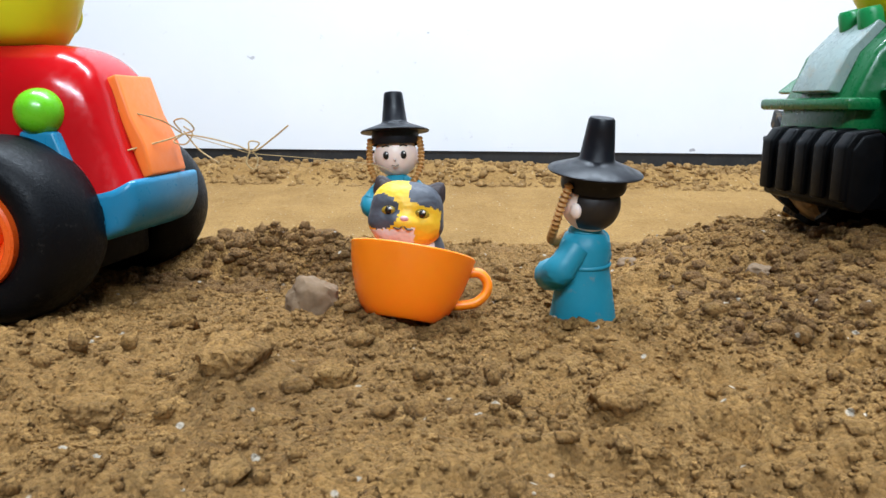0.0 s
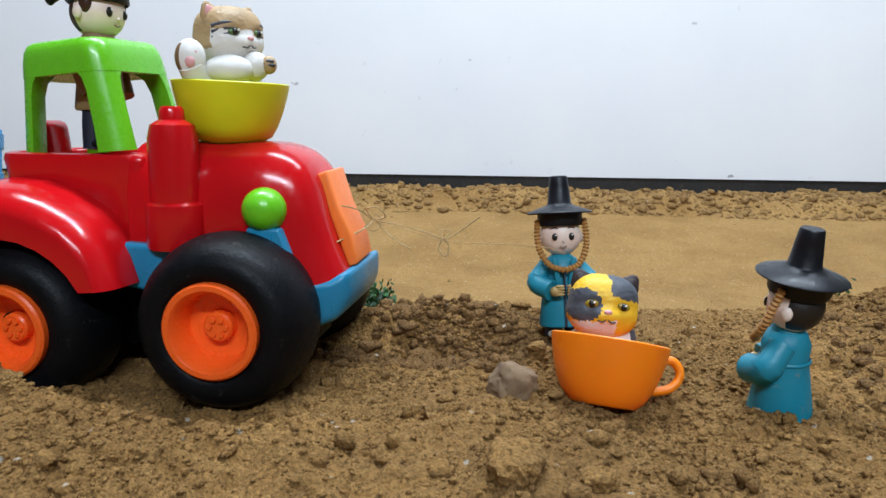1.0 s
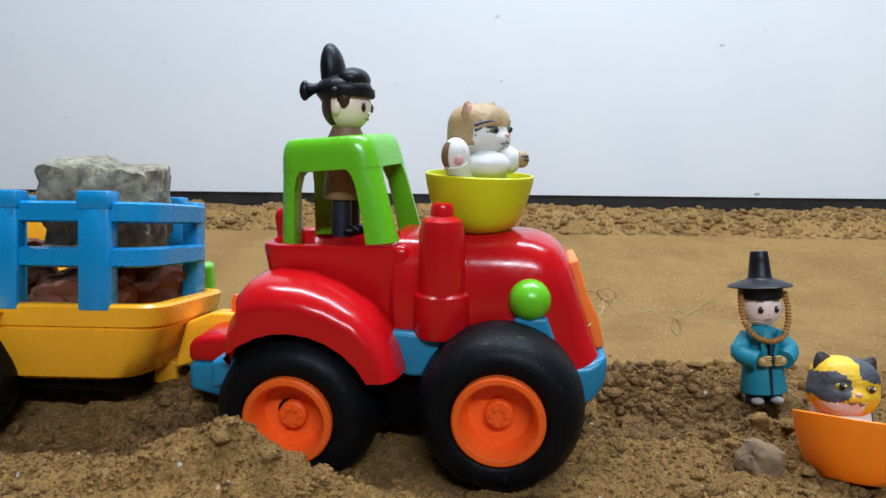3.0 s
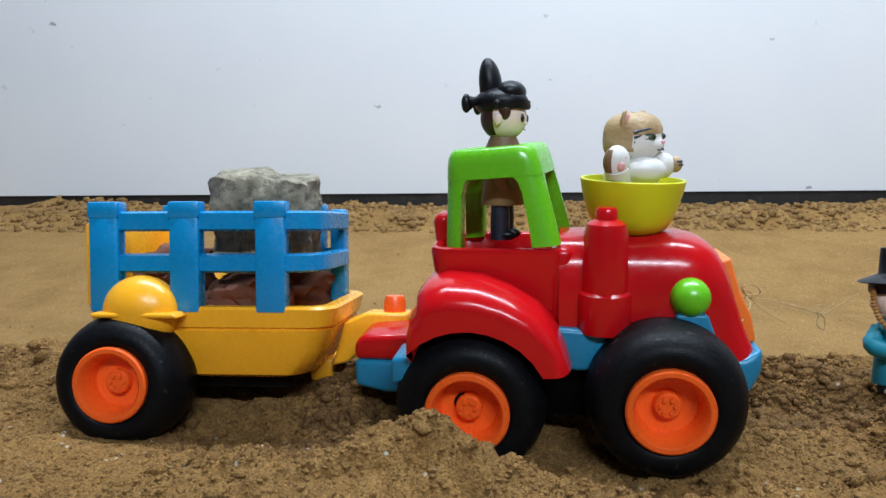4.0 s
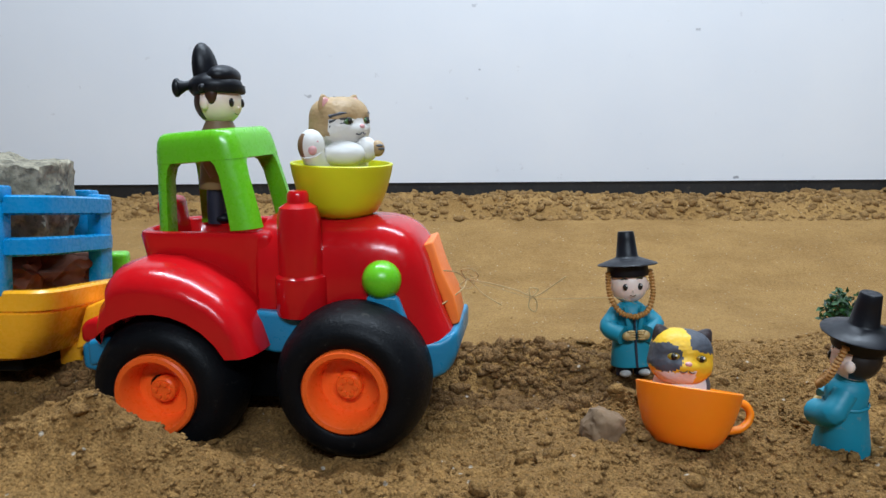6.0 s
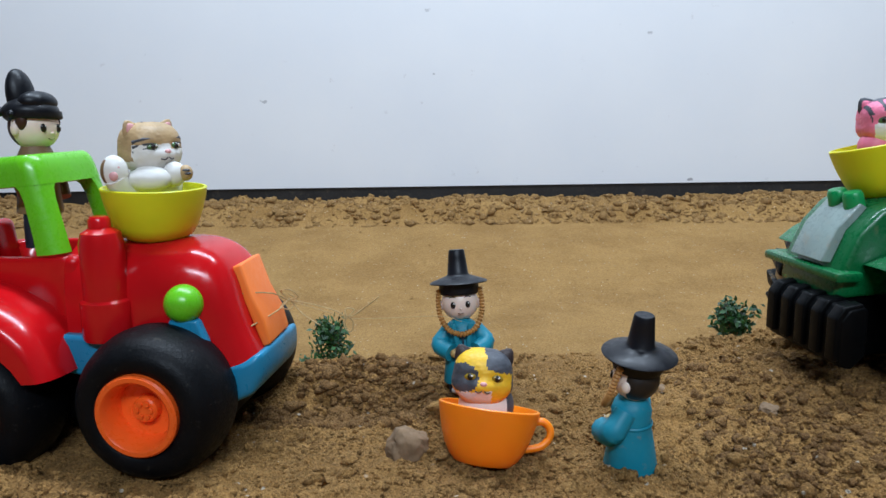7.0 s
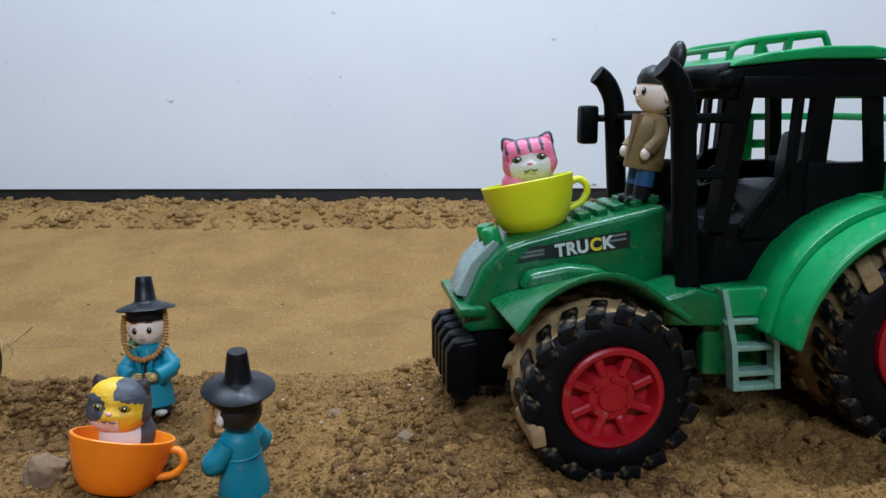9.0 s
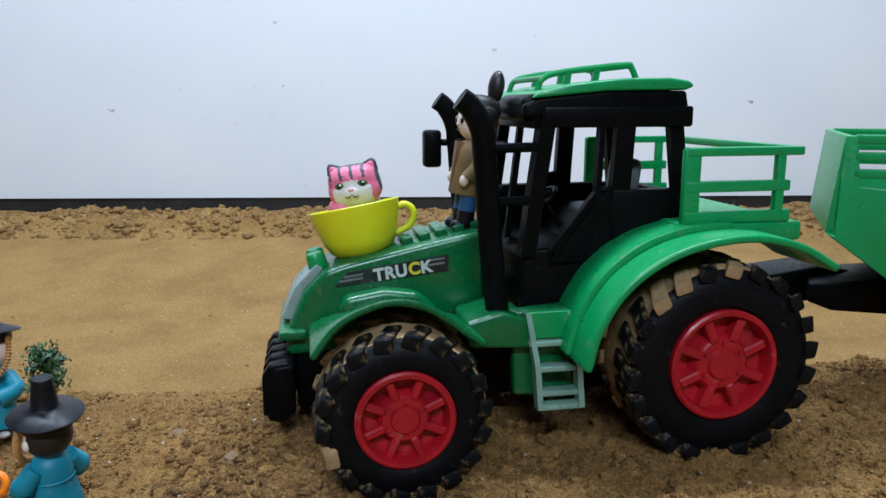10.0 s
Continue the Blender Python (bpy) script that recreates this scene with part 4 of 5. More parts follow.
def coat_doll():
    p = [(lathe([(0, 17), (8.2, 17), (8.6, 18), (8.0, 30), (7.6, 36), (6, 40), (3.2, 42), (0, 42)], 28), KHAKI)]
    p += [(moved(lathe([(0, 4), (3.8, 4), (4, 10), (4, 18), (0, 18)], 14), pose(s * 3.7, 0, 0)), lambda x, y, z: DENIM if z > 9.5 else HAT) for s in (-1, 1)]
    p += [(ball((s * 3.8, -2, 3), (3.4, 5, 3), 12), HAT) for s in (-1, 1)]
    p += [(tube(curve([(s * 6.4, 0, 38), (s * 9.8, -0.5, 31), (s * 9.4, -4.2, 25)], 5), 3.0, 12), KHAKI) for s in (-1, 1)]
    p += [(ball((s * 9.2, -5.2, 23.6), (2.2, 2.2, 2.8), 12), SKIN) for s in (-1, 1)]
    p += [(slab([(-0.5, 18), (0.5, 18), (2.2, 40), (-2.2, 40)], -8.6, -5, 0), BROWN)]
    p += head(BHAIR, 50)
    p += [(ball((s * 8.6, 1.2, 53), (1.8, 4.4, 4.0), 14), HAIR) for s in (-1, 1)]
    p += [(lathe([(9.45, 53), (9.6, 55.5), (8.3, 59.2), (4.8, 61.4), (0, 62)], 28), HAIR)]
    p += [(ball((0, 6, 66), (4.6, 3.6, 7.4), 20), HAIR)]
    painted("toy_doll", p, GREEN_M @ pose(-0.0500, -0.0040, 0.0985, 0, 9, 0) @ pose(0, 0, 0, 0, 0, -84) @ Matrix.Scale(1.10, 4), "vinyl doll in khaki coat with topknot on the bonnet", "toy doll")


coat_doll()


# ---- toy cats in the cups: one plain mesh each ----
def cat_head(c, r, paint, eye, ears, inner=None, flat=0.0):
    """A broad squarish head with brow, cheeks and short muzzle, almond eyes and folded ears."""
    x, y, z = c
    skull = ball((0, 0, 0), 1.0, 128)
    for v in skull.verts:
        p = v.co.copy()
        k = (abs(p.x) ** 2.7 + abs(p.y) ** 2.7 + abs(p.z) ** 2.7) ** (-1 / 2.7)
        p *= k * (1 + 0.012 * noise.noise(p * 14) + 0.008 * noise.noise(Vector((p.x * 30, p.y * 30, p.z * 8))))
        f = max(0.0, -p.y)
        p.y -= 0.16 * f * math.exp(-(p.x / 0.34) ** 2 - ((p.z + 0.30) / 0.26) ** 2)
        p.y += 0.10 * f * sum(math.exp(-((p.x - q) / 0.24) ** 2 - ((p.z - 0.06) / 0.16) ** 2) for q in (-0.45, 0.45))
        p.x *= 1 + 0.06 * math.exp(-((p.z + 0.35) / 0.3) ** 2)
        p.z -= flat * max(0.0, p.z) ** 3
        v.co = (x + p.x * r[0], y + p.y * r[1], z + p.z * r[2])
    out = [(skull, paint)]
    for s in (-1, 1):
        for dy, a, b, m in ((0.79, 0.285, 0.195, EYE), (0.845, 0.215, 0.150, eye), (0.905, 0.105, 0.130, EYE)):
            out.append((moved(ball((0, 0, 0), (r[0] * a, r[1] * 0.13, r[2] * b), 16), pose(x + s * r[0] * 0.45, y - r[1] * dy, z + r[2] * 0.06, 0, s * 10, s * 16)), m))
        # white dot that stands for the highlight on the eye
        out.append((ball((x + s * r[0] * 0.45 + 0.6, y - r[1] * 1.03, z + r[2] * 0.11), (0.45, 0.3, 0.45), 8), WHITEV))
        for size, push, m in ((1.0, 0.0, ears), (0.66, -0.9, inner or ears)):
            ear = lathe([(0, -3), (r[0] * 0.38 * size, -3), (r[0] * 0.31 * size, 0.6), (r[0] * 0.13 * size, r[2] * 0.32 * size), (0, r[2] * 0.40 * size)], 14)
            for v in ear.verts:
                v.co.y *= 0.42
            out.append((moved(ear, pose(x + s * r[0] * 0.72, y + r[1] * 0.02 + push, z + r[2] * (0.74 - flat * 0.6), 8, s * 30, 0)), m))
        out.append((tube(curve([(x, y - r[1] * 1.10, z - r[2] * 0.34), (x + s * r[0] * 0.12, y - r[1] * 1.10, z - r[2] * 0.45), (x + s * r[0] * 0.26, y - r[1] * 1.02, z - r[2] * 0.42)], 4), 0.25, 6), GREYV))
    out.append((ball((x, y - r[1] * 1.10, z - r[2] * 0.14), (r[0] * 0.12, r[1] * 0.09, r[2] * 0.085), 12), PALEPINK))
    return out


def calico_cat():
    def paint(x, y, z):
        ruffle = 0.9 * noise.noise(Vector((x * 0.7, y * 0.7, z * 0.7)))
        if z < 26 + 0.10 * x + ruffle and y < -3 and x < 4:
            return WHITEV
        if ((x + 8.6) / 6.4) ** 2 + ((z - 31) / 6.4) ** 2 < 1 + 0.2 * ruffle and y < 5:
            return GREYV
        if x + 0.25 * (z - 36) > 1.6 + ruffle and z > 35.4 - 0.16 * (x - 2) + ruffle:
            return GREYV
        if y > 6 or x > 12.4:
            return GREYV
        return CATYEL
    p = cat_head((0, 0, 31.2), (13.0, 11.0, 12.0), paint, AMBER, EARDARK)
    p += [(ball((3, 4, 17), (12.5, 10, 13), 24), lambda x, y, z: GREYV if x > 11 else WHITEV)]
    painted("toy_cat", p, pose(-0.0045, 0.2460, 0.1265, -10, 6, 2), "yellow, grey and white toy cat in the orange cup", "toy cat")


def pink_cat():
    def paint(x, y, z):
        ruffle = 0.8 * noise.noise(Vector((x * 0.6, y * 0.6, z * 0.6)))
        if y < -3.5 and z < 33.5 - 0.05 * x * x + ruffle and abs(x) < 8.5:
            return WHITEV
        if abs(math.sin(x * 0.62 + 0.5 + 0.10 * (z - 31))) > 0.90 + 0.04 * ruffle and (z > 34 or abs(x) > 9) or z > 39.4 + ruffle:
            return GREYV
        return PINK
    p = cat_head((0, 0, 31), (11.4, 9.8, 10.4), paint, GREENEYE, GREYV, PINK, 0.14)
    p += [(ball((0, 3, 17), (11, 9, 12), 24), lambda x, y, z: PINK if x < -3 else WHITEV), (ball((-7.5, -2, 21), (6, 6, 6), 16), PINK)]
    painted("toy_cat", p, GREEN_M @ pose(-0.0970, 0.0, 0.0890, 0, -9, -14) @ Matrix.Scale(1.10, 4), "pink striped toy cat with white face in lemon cup", "toy cat")


def tabby_cat():
    def paint(x, y, z):
        if y < -4.5 and z < 37 and not (x > 2 and 35 < z) or z < 30.5 and y < 4:
            return WHITEV
        return TAN
    p = cat_head((0, 0, 35.5), (11.0, 10.8, 10.0), paint, GREENEYE, TAN, PALEPINK)
    for s in (-1, 1):
        p += [(tube(curve([(s * 4.5, -9.4, 39.0 - q), (s * 7.8, -8.0, 39.0 - q), (s * 10.4, -4.6, 37.8 - q)], 5), 0.8, 6), GREYV) for q in (0, 1.9, 3.8)]
        p += [(tube(curve([(s * 2.0, -9.2, 41), (s * 2.6, -5, 44), (s * 2.8, 0, 45.2)], 5), 0.5, 6), GREYV)]
    turn = Matrix.Rotation(radians(48), 4, "Z")
    back = turn.inverted()
    turned = lambda rule: (lambda x, y, z: rule(*(back @ Vector((x, y, z))))) if callable(rule) else rule
    p = [(moved(piece, turn), turned(rule)) for piece, rule in p]
    p += [(ball((0, 1, 20), (11, 11, 10), 24), WHITEV)]
    # raised hind foot with its pink pad, the other paw at the rim
    p += [(tube(curve([(-5, -5, 18), (-9, -10, 21), (-10.5, -12.5, 25)], 5), 4.6, 12), WHITEV)]
    p += [(ball((-10.6, -12.5, 27), (5.2, 3.8, 6.4), 20), lambda x, y, z: BROWN if x < -13.2 else WHITEV)]
    p += [(ball((-10.0, -16.0, 25.6), (1.7, 0.8, 1.8), 10), PALEPINK)]
    p += [(ball((-10.4 + 2.1 * q, -15.1, 29.2 - 0.5 * q * q), (0.8, 0.6, 0.9), 8), PALEPINK) for q in (-1, 0, 1)]
    p += [(ball((1.5, -9, 23.5), (8.5, 6.5, 5.2), 20), WHITEV), (ball((10, -6, 25), (4.6, 4.6, 5.0), 16), WHITEV)]
    p += [(ball((14.6, -7, 25.4), (2.8, 2.8, 3.2), 14), TAN)] + [(ball((15.2 + 0.4 * q, -9, 26.6 - 1.3 * q), (1.6, 1.0, 0.6), 8), GREYV) for q in (0, 1)]
    painted("toy_cat", p, RED_M @ pose(0.0340, 0.0, 0.0985, 0, 0, 14) @ Matrix.Scale(1.14, 4), "white and tan toy cat lying in the yellow cup", "toy cat")


calico_cat()
pink_cat()
tabby_cat()


# ---- green toy truck; its nose points towards -x ----
def lug_tyre(r, w, tall):
    """The carcass of a lugged tyre: clean side walls, packed mud between the tread blocks."""
    q = r - tall
    bm = lathe([(r * 0.56, -3), (r * 0.57, -0.2), (r * 0.64, 1.0), (r * 0.74, 1.2), (q * 0.92, -0.4), (q * 0.985, -3.0), (q, -6), (q * 1.01, -w / 2), (q, -w + 6), (q * 0.93, -w + 1), (r * 0.6, -w), (r * 0.56, -3)], 64, "Y")
    rng = random.Random(int(r))
    for v in bm.verts:
        d = math.hypot(v.co.x, v.co.z)
        if d > q * 0.99:
            k = 1 + rng.uniform(-0.2, 0.9) / d
            v.co.x, v.co.z = v.co.x * k, v.co.z * k
    for f in bm.faces:
        c = f.calc_center_median()
        f.material_index = 1 if math.hypot(c.x, c.z) > q * 0.975 else 0
    return bm


def add_lugs(tyre, r, w, lugs, tall):
    """Tread blocks round a tyre, each a piece of its own on shared meshes; some are caked with mud."""
    q = r - tall
    span = 2 * math.pi * q / lugs * 0.29
    rng = random.Random(lugs)
    meshes = {}
    for row, (y0, y1) in enumerate(((-1.6, w * 0.32), (w * 0.66, w + 0.6))):
        for skin in (LUGRUBBER, MUD):
            bm = box(-span, span, y0, y1, -3.5, tall, 1.1, 2)
            for v in bm.verts:
                v.co.x += (0.42 if row == 0 else -0.42) * (v.co.y - w / 2)
                if row == 0 and v.co.y < 3:
                    v.co.z -= 2.2
                    v.co.x *= 1.12
                if row == 1 and v.co.y > w - 3:
                    v.co.z -= 2.2
            meshes[row, skin] = mesh_of("lug", bm, [skin])
    for k in range(lugs):
        for row in (0, 1):
            ob = new("lug", meshes[row, MUD if rng.random() < (0.12 if row == 0 else 0.9) else LUGRUBBER])
            ob.parent = tyre
            ob.matrix_basis = Matrix.Rotation(2 * math.pi * (k + 0.5 * row) / lugs, 4, "Y") @ Matrix.Translation((0, 0, q * MM))


def spoked_rim(r):
    bm = lathe([(r, -4), (r, 1.0), (r - 1, 1.8), (r - 2.6, 1.6), (r - 3.4, 0), (r - 4.4, -6), (r * 0.55, -7), (r * 0.50, -2.5), (r * 0.44, -1.2), (r * 0.30, -1.0), (r * 0.26, 0.4), (r * 0.12, 0.6), (0, 0.6)], 48, "Y")
    pieces = [bm]
    for k in range(8):
        a = 2 * math.pi * (k + 0.5) / 8
        pieces.append(moved(box(-r * 0.085, r * 0.085, 0.2, 7, r * 0.42, r * 0.86, 0.8, 1), Matrix.Rotation(a, 4, "Y")))
    for k in range(6):
        a = 2 * math.pi * k / 6
        pieces.append(moved(lathe([(1.1, 0), (1.0, 0.9), (0, 1)], 8, "Y"), Matrix.Rotation(a, 4, "Y") @ Matrix.Translation((0, 0.9, r * 0.37))))
    return joined(*pieces)


def arch(points, y0, y1, thick, r=1.2):
    """A bent strip that follows (x, z) points."""
    p = curve([(x, 0, z) for x, z in points], 5)
    inner = []
    for i, a in enumerate(p):
        d = (p[min(i + 1, len(p) - 1)] - p[max(i - 1, 0)]).normalized()
        inner.append((a.x + d.z * thick, a.z - d.x * thick))
    return slab([(a.x, a.z) for a in p] + inner[::-1], y0, y1, r, 2, 40)


def bar(a, b, w, t):
    """A straight bar of width w (along x) and thickness t (along y) between two points."""
    lo = [(a[0] - w / 2, a[1] - t / 2, a[2]), (a[0] + w / 2, a[1] - t / 2, a[2]), (a[0] + w / 2, a[1] + t / 2, a[2]), (a[0] - w / 2, a[1] + t / 2, a[2])]
    hi = [(b[0] - w / 2, b[1] - t / 2, b[2]), (b[0] + w / 2, b[1] - t / 2, b[2]), (b[0] + w / 2, b[1] + t / 2, b[2]), (b[0] - w / 2, b[1] + t / 2, b[2])]
    return bevel(rings([lo, hi]), 0.8, 2)


def letters(text, size, material, parent, m, spacing=1.0):
    c = bpy.data.curves.new("lettering", "FONT")
    c.body, c.size, c.extrude, c.space_character, c.offset = text, size, 0.00012, spacing, size * 0.040
    tmp = new("lettering", c)
    me = bpy.data.meshes.new_from_object(tmp.evaluated_get(bpy.context.evaluated_depsgraph_get()))
    scene.collection.objects.unlink(tmp)
    bpy.data.objects.remove(tmp)
    me.materials.clear()
    me.materials.append(material)
    ob = new("lettering", me)
    ob.parent, ob.matrix_basis = parent, m
    return ob


def green_truck():
    o = thing("toy_truck", GREEN_M, "green plastic toy farm truck with black cab and muddy lugged tyres", "toy truck")
    # bonnet
    bm = slab([(-137, 44), (-135.5, 56), (-128, 74), (-118, 84.5), (-109, 87.5), (-78, 94.5), (-45, 101.5), (-42, 101.5), (-42, 50), (-100, 46)], -23.5, 23.5, 3.2, 3)
    for v in bm.verts:
        if v.co.x < -100:
            v.co.y *= 1 - 0.0016 * (-100 - v.co.x)
            v.co.x -= 0.1 * (-100 - v.co.x) * (1 - (v.co.y / 24) ** 2)
    part("bonnet", bm, GREEN, o, "green sloping bonnet", 45)
    part("chassis", box(-134, 100, -20, 20, 16, 52, 3), BLACKP, o, "black chassis")
    part("lamp_panel", slab([(-140.0, 60), (-133.2, 75), (-122.5, 86), (-119, 84), (-128, 73), (-134, 59)], -13, 11, 0.8), PANEL, o, "pale grey lamp panel")
    for y in (-7.5, 3.5):
        part("stud", moved(lathe([(0, 0), (4.6, 0), (4.4, 6), (3.6, 7.4), (0, 7.6)], 18), pose(-121.5, y, 83.5, 0, -14)), GREENT, o)
    part("nose_lip", box(-141, -128, -27, 32, 53, 57.5, 1.5), GREEN, o)
    # bumper with ribs
    b = part("bumper", slab([(-146.5, 20), (-146.5, 40), (-143, 45), (-136, 46), (-134, 44), (-134, 24), (-140, 18)], -40, 14, 2), BLACKP, o, "black ribbed front bumper")
    for k in range(5):
        y = -36 + k * 11.6
        part("rib", slab([(-148.5, 22), (-148.5, 41), (-145, 46), (-136, 47), (-136, 42), (-146, 22)], y - 3.4, y + 3.4, 1.0), BLACKP, b)
    # vents and studs along the top of the bonnet
    for k in range(5):
        x = -78 + k * 8.5
        part("vent", moved(box(-2.8, 2.8, -13, 13, -1, 2.6, 0.8), pose(x, 0, 95.0 + (x + 78) * 0.21, 0, -12)), GREEN, o)
    # side sticker with its word
    for s in (-1, 1):
        st = part("sticker", slab([(-114, 77.5), (-108, 84.2), (-60, 90.6), (-60, 82.6)], min(s * 23.4, s * 23.9), max(s * 23.4, s * 23.9), 0), STRIPE, o, "black side sticker with grey bars and white lettering")
        for x0, x1, z in ((-110, -101, 81.2), (-112, -101, 79.2), (-70, -62, 87.6), (-71, -62, 85.2)):
            part("sticker_bar", slab([(x0, z), (x0, z + 1.0), (x1, z + 1.0 + (x1 - x0) * 0.125), (x1, z + (x1 - x0) * 0.125)], min(s * 23.8, s * 24.1), max(s * 23.8, s * 24.1), 0), STRIPEG, st)
    place = lambda x, z: pose(x * MM, -24.1 * MM, z * MM, 90, -7.5, 0)
    letters("TRU", 0.0080, INKW, o, place(-95.5, 79.4), 1.08)
    letters("C", 0.0080, INKY, o, place(-79.0, 81.6))
    letters("K", 0.0080, INKW, o, place(-73.2, 82.3))
    # front mudguards and wheels
    for s in (-1, 1):
        lo, hi = (-76, -23) if s < 0 else (23, 44)
        guard = arch([(-127, 61), (-117, 74), (-104, 81.5), (-90, 84), (-76, 80), (-63, 70.5), (-53, 63)], lo, hi, 3.0)
        for v in guard.verts:
            v.co.z -= 0.33 * (76 - abs(v.co.y)) * max(0.0, (v.co.z - 60) / 24)
        part("front_mudguard", guard, GREEN, o, "green arched mudguard", 50)
        part("mudguard_stay", slab([(-114, 66), (-110, 74), (-92, 77), (-76, 75), (-66, 66)], min(s * 22, s * 34), max(s * 22, s * 34), 3), GREEN, o)
        part("sill", slab([(-58, 54), (-58, 66), (-42, 70), (-28, 66), (-28, 52)], min(s * 24, s * 56), max(s * 24, s * 56), 2), GREEN, o)
        for x, z, r, rim, w, lugs, y in ((-89, 34.5, 37.5, 21.0, 36, 18, 83), (55, 46.5, 46.5, 25.5, 44, 22, 77)):
            t = part("tyre", lug_tyre(r, w, 2.6), RUBBER, o, "black lugged tyre caked with dry mud", 35)
            t.data.materials.append(MUD)
            t.matrix_basis = pose(x * MM, (-y if s < 0 else y - 30) * MM, z * MM, 0, 0, 0 if s < 0 else 180)
            part("rim", spoked_rim(rim), REDRIM, t, "dark red spoked rim")
            add_lugs(t, r, w, lugs, 2.6)
    for x, z in ((-89, 34.5), (55, 46.5)):
        part("axle", moved(lathe([(0, -60), (5, -60), (5, 60), (0, 60)], 12, "Y"), pose(x, 0, z)), BLACKP, o)
    # rear mudguards
    for s in (-1, 1):
        lo, hi = min(s * 40, s * 84), max(s * 40, s * 84)
        part("rear_mudguard", arch([(-13, 50), (-8, 68), (4, 86), (22, 98.5), (44, 105), (66, 106), (86, 101), (104, 91)], lo, hi, 3.6), GREENT, o, "green ribbed rear mudguard", 50)
        part("mudguard_rib", arch([(-15.5, 52), (-10, 70), (2, 88.5), (20, 101.5), (43, 108), (62, 109)], min(s * 40, s * 66), max(s * 40, s * 66), 4), GREENT, o)
    # cab
    body = slab([(-28, 44), (-28, 90), (-22, 95), (2, 95), (14, 108), (50, 108), (54, 100), (54, 50)], -40, 40, 2)
    part("cab_body", body, BLACKP, o, "black lower cab")
    for s in (-1, 1):
        y = s * 40
        for name, a, b, w in (("pillar", (-26, y, 92), (-17, y, 158), 7), ("pillar", (17, y, 104), (20, y, 160), 9), ("pillar", (50, y, 104), (44, y * 0.95, 160), 7), ("pillar", (6, y, 96), (8.5, y, 160), 2.6)):
            part(name, bar(a, b, w, 5), BLACKP, o)
        part("door_rail", bar((-14, y, 93), (9, y, 122), 5, 4), BLACKP, o, "black diagonal door rail")
        part("door_panel", slab([(-16, 88), (15, 88), (15, 124), (9, 123), (-11, 96)], y - 2, y + 2, 0.8), BLACKP, o, "black lower door panel")
        part("header", box(-20, 52, y - 3, y + 3, 150.5, 160, 1.2), BLACKP, o)
        part("waist", box(14 if s < 0 else -24, 54, y - 3, y + 3, 94, 122 if s < 0 else 117, 1.2), BLACKP, o)
    part("windscreen_frame", joined(bar((-26, -36, 92), (-17, -36, 158), 6, 8), bar((-26, 36, 92), (-17, 36, 158), 6, 8), box(-24, -16, -40, 40, 150, 160, 1.5), bar((-25, 0, 94), (-18, 0, 156), 3, 4)), BLACKP, o)
    part("back_frame", joined(box(44, 50, -38, 38, 104, 120, 1.5), box(42, 48, -38, 38, 150, 160, 1.5)), BLACKP, o)
    part("roof_underside", slab([(-29, 155), (-29, 161), (-22, 163.6), (10, 166.7), (49, 167), (51, 156), (46, 154)], -41, 41, 1.6), BLACKP, o)
    part("light_bar", slab([(-29, 154), (-29, 163), (-24, 166), (-16, 164), (-16, 152)], -38, 8, 2), BLACKP, o, "black lamp bar over the windscreen")
    roof = part("roof", slab([(-25, 163.5), (-22, 166.5), (-6, 170), (18, 172.5), (40, 172.8), (50, 171.4), (52.5, 168.8), (48, 167.2), (10, 166.8)], -42, 42, 1.4), GREENT, o, "green curved roof")
    rack = []
    for s in (-1, 1):
        y = s * 25
        rack.append(tube(curve([(-18, y, 167), (-15, y, 173), (-4, y, 176), (24, y, 179), (28, y, 178), (31, y, 172)], 4), 1.5, 8))
        for x, z in ((-4, 170), (10, 171.5)):
            rack.append(bar((x, y, z), (x + 1, y, z + 6.5), 3, 2.5))
    rack += [tube([(-15, -25, 173), (-15, 25, 173)], 1.5, 8), tube([(26, -25, 178.6), (26, 25, 178.6)], 1.5, 8)]
    part("roof_rack", joined(*rack), GREENT, roof, "green roof rack")
    # steering wheel and seat
    ring = [(9 * math.cos(a), 9 * math.sin(a), 0) for a in [2 * math.pi * k / 24 for k in range(25)]]
    part("steering_wheel", moved(joined(tube(ring, 1.3, 8), tube([(-9, 0, 0), (9, 0, 0)], 1.0, 6), tube([(0, 0, 0), (0, 0, -18)], 1.6, 8)), pose(-7, 0, 113, 0, -38)), BLACKP, o, "black steering wheel")
    part("seat", box(12, 36, -15, 15, 96, 110, 4, 3), GREYP, o, "dark grey seat")
    part("seat_back", moved(box(-4, 4, -14, 14, 0, 28, 3.5, 3), pose(35, 0, 106, 0, 8)), GREYP, o, "grey seat back")
    # rear platform with rails
    part("platform", box(38, 98, -63, 63, 99, 108, 1.5), GREENT, o, "green platform behind the cab")
    for s in (-1, 1):
        y = s * 60
        part("platform_post", box(39, 47, y - 2, y + 2, 106, 141.5, 1), GREENT, o)
        part("platform_post", box(84, 88.5, y - 2, y + 2, 106, 141.5, 1), GREENT, o)
        for z0, z1, x1 in ((138, 142, 97), (122, 127, 91), (108, 113.5, 92)):
            part("platform_rail", box(40, x1, y - 2.4, y + 2.4, z0, z1, 0.8), GREENT, o)
    part("platform_rail", box(93, 97, -59, 59, 138, 142, 0.8), GREENT, o)
    # steps
    lad = []
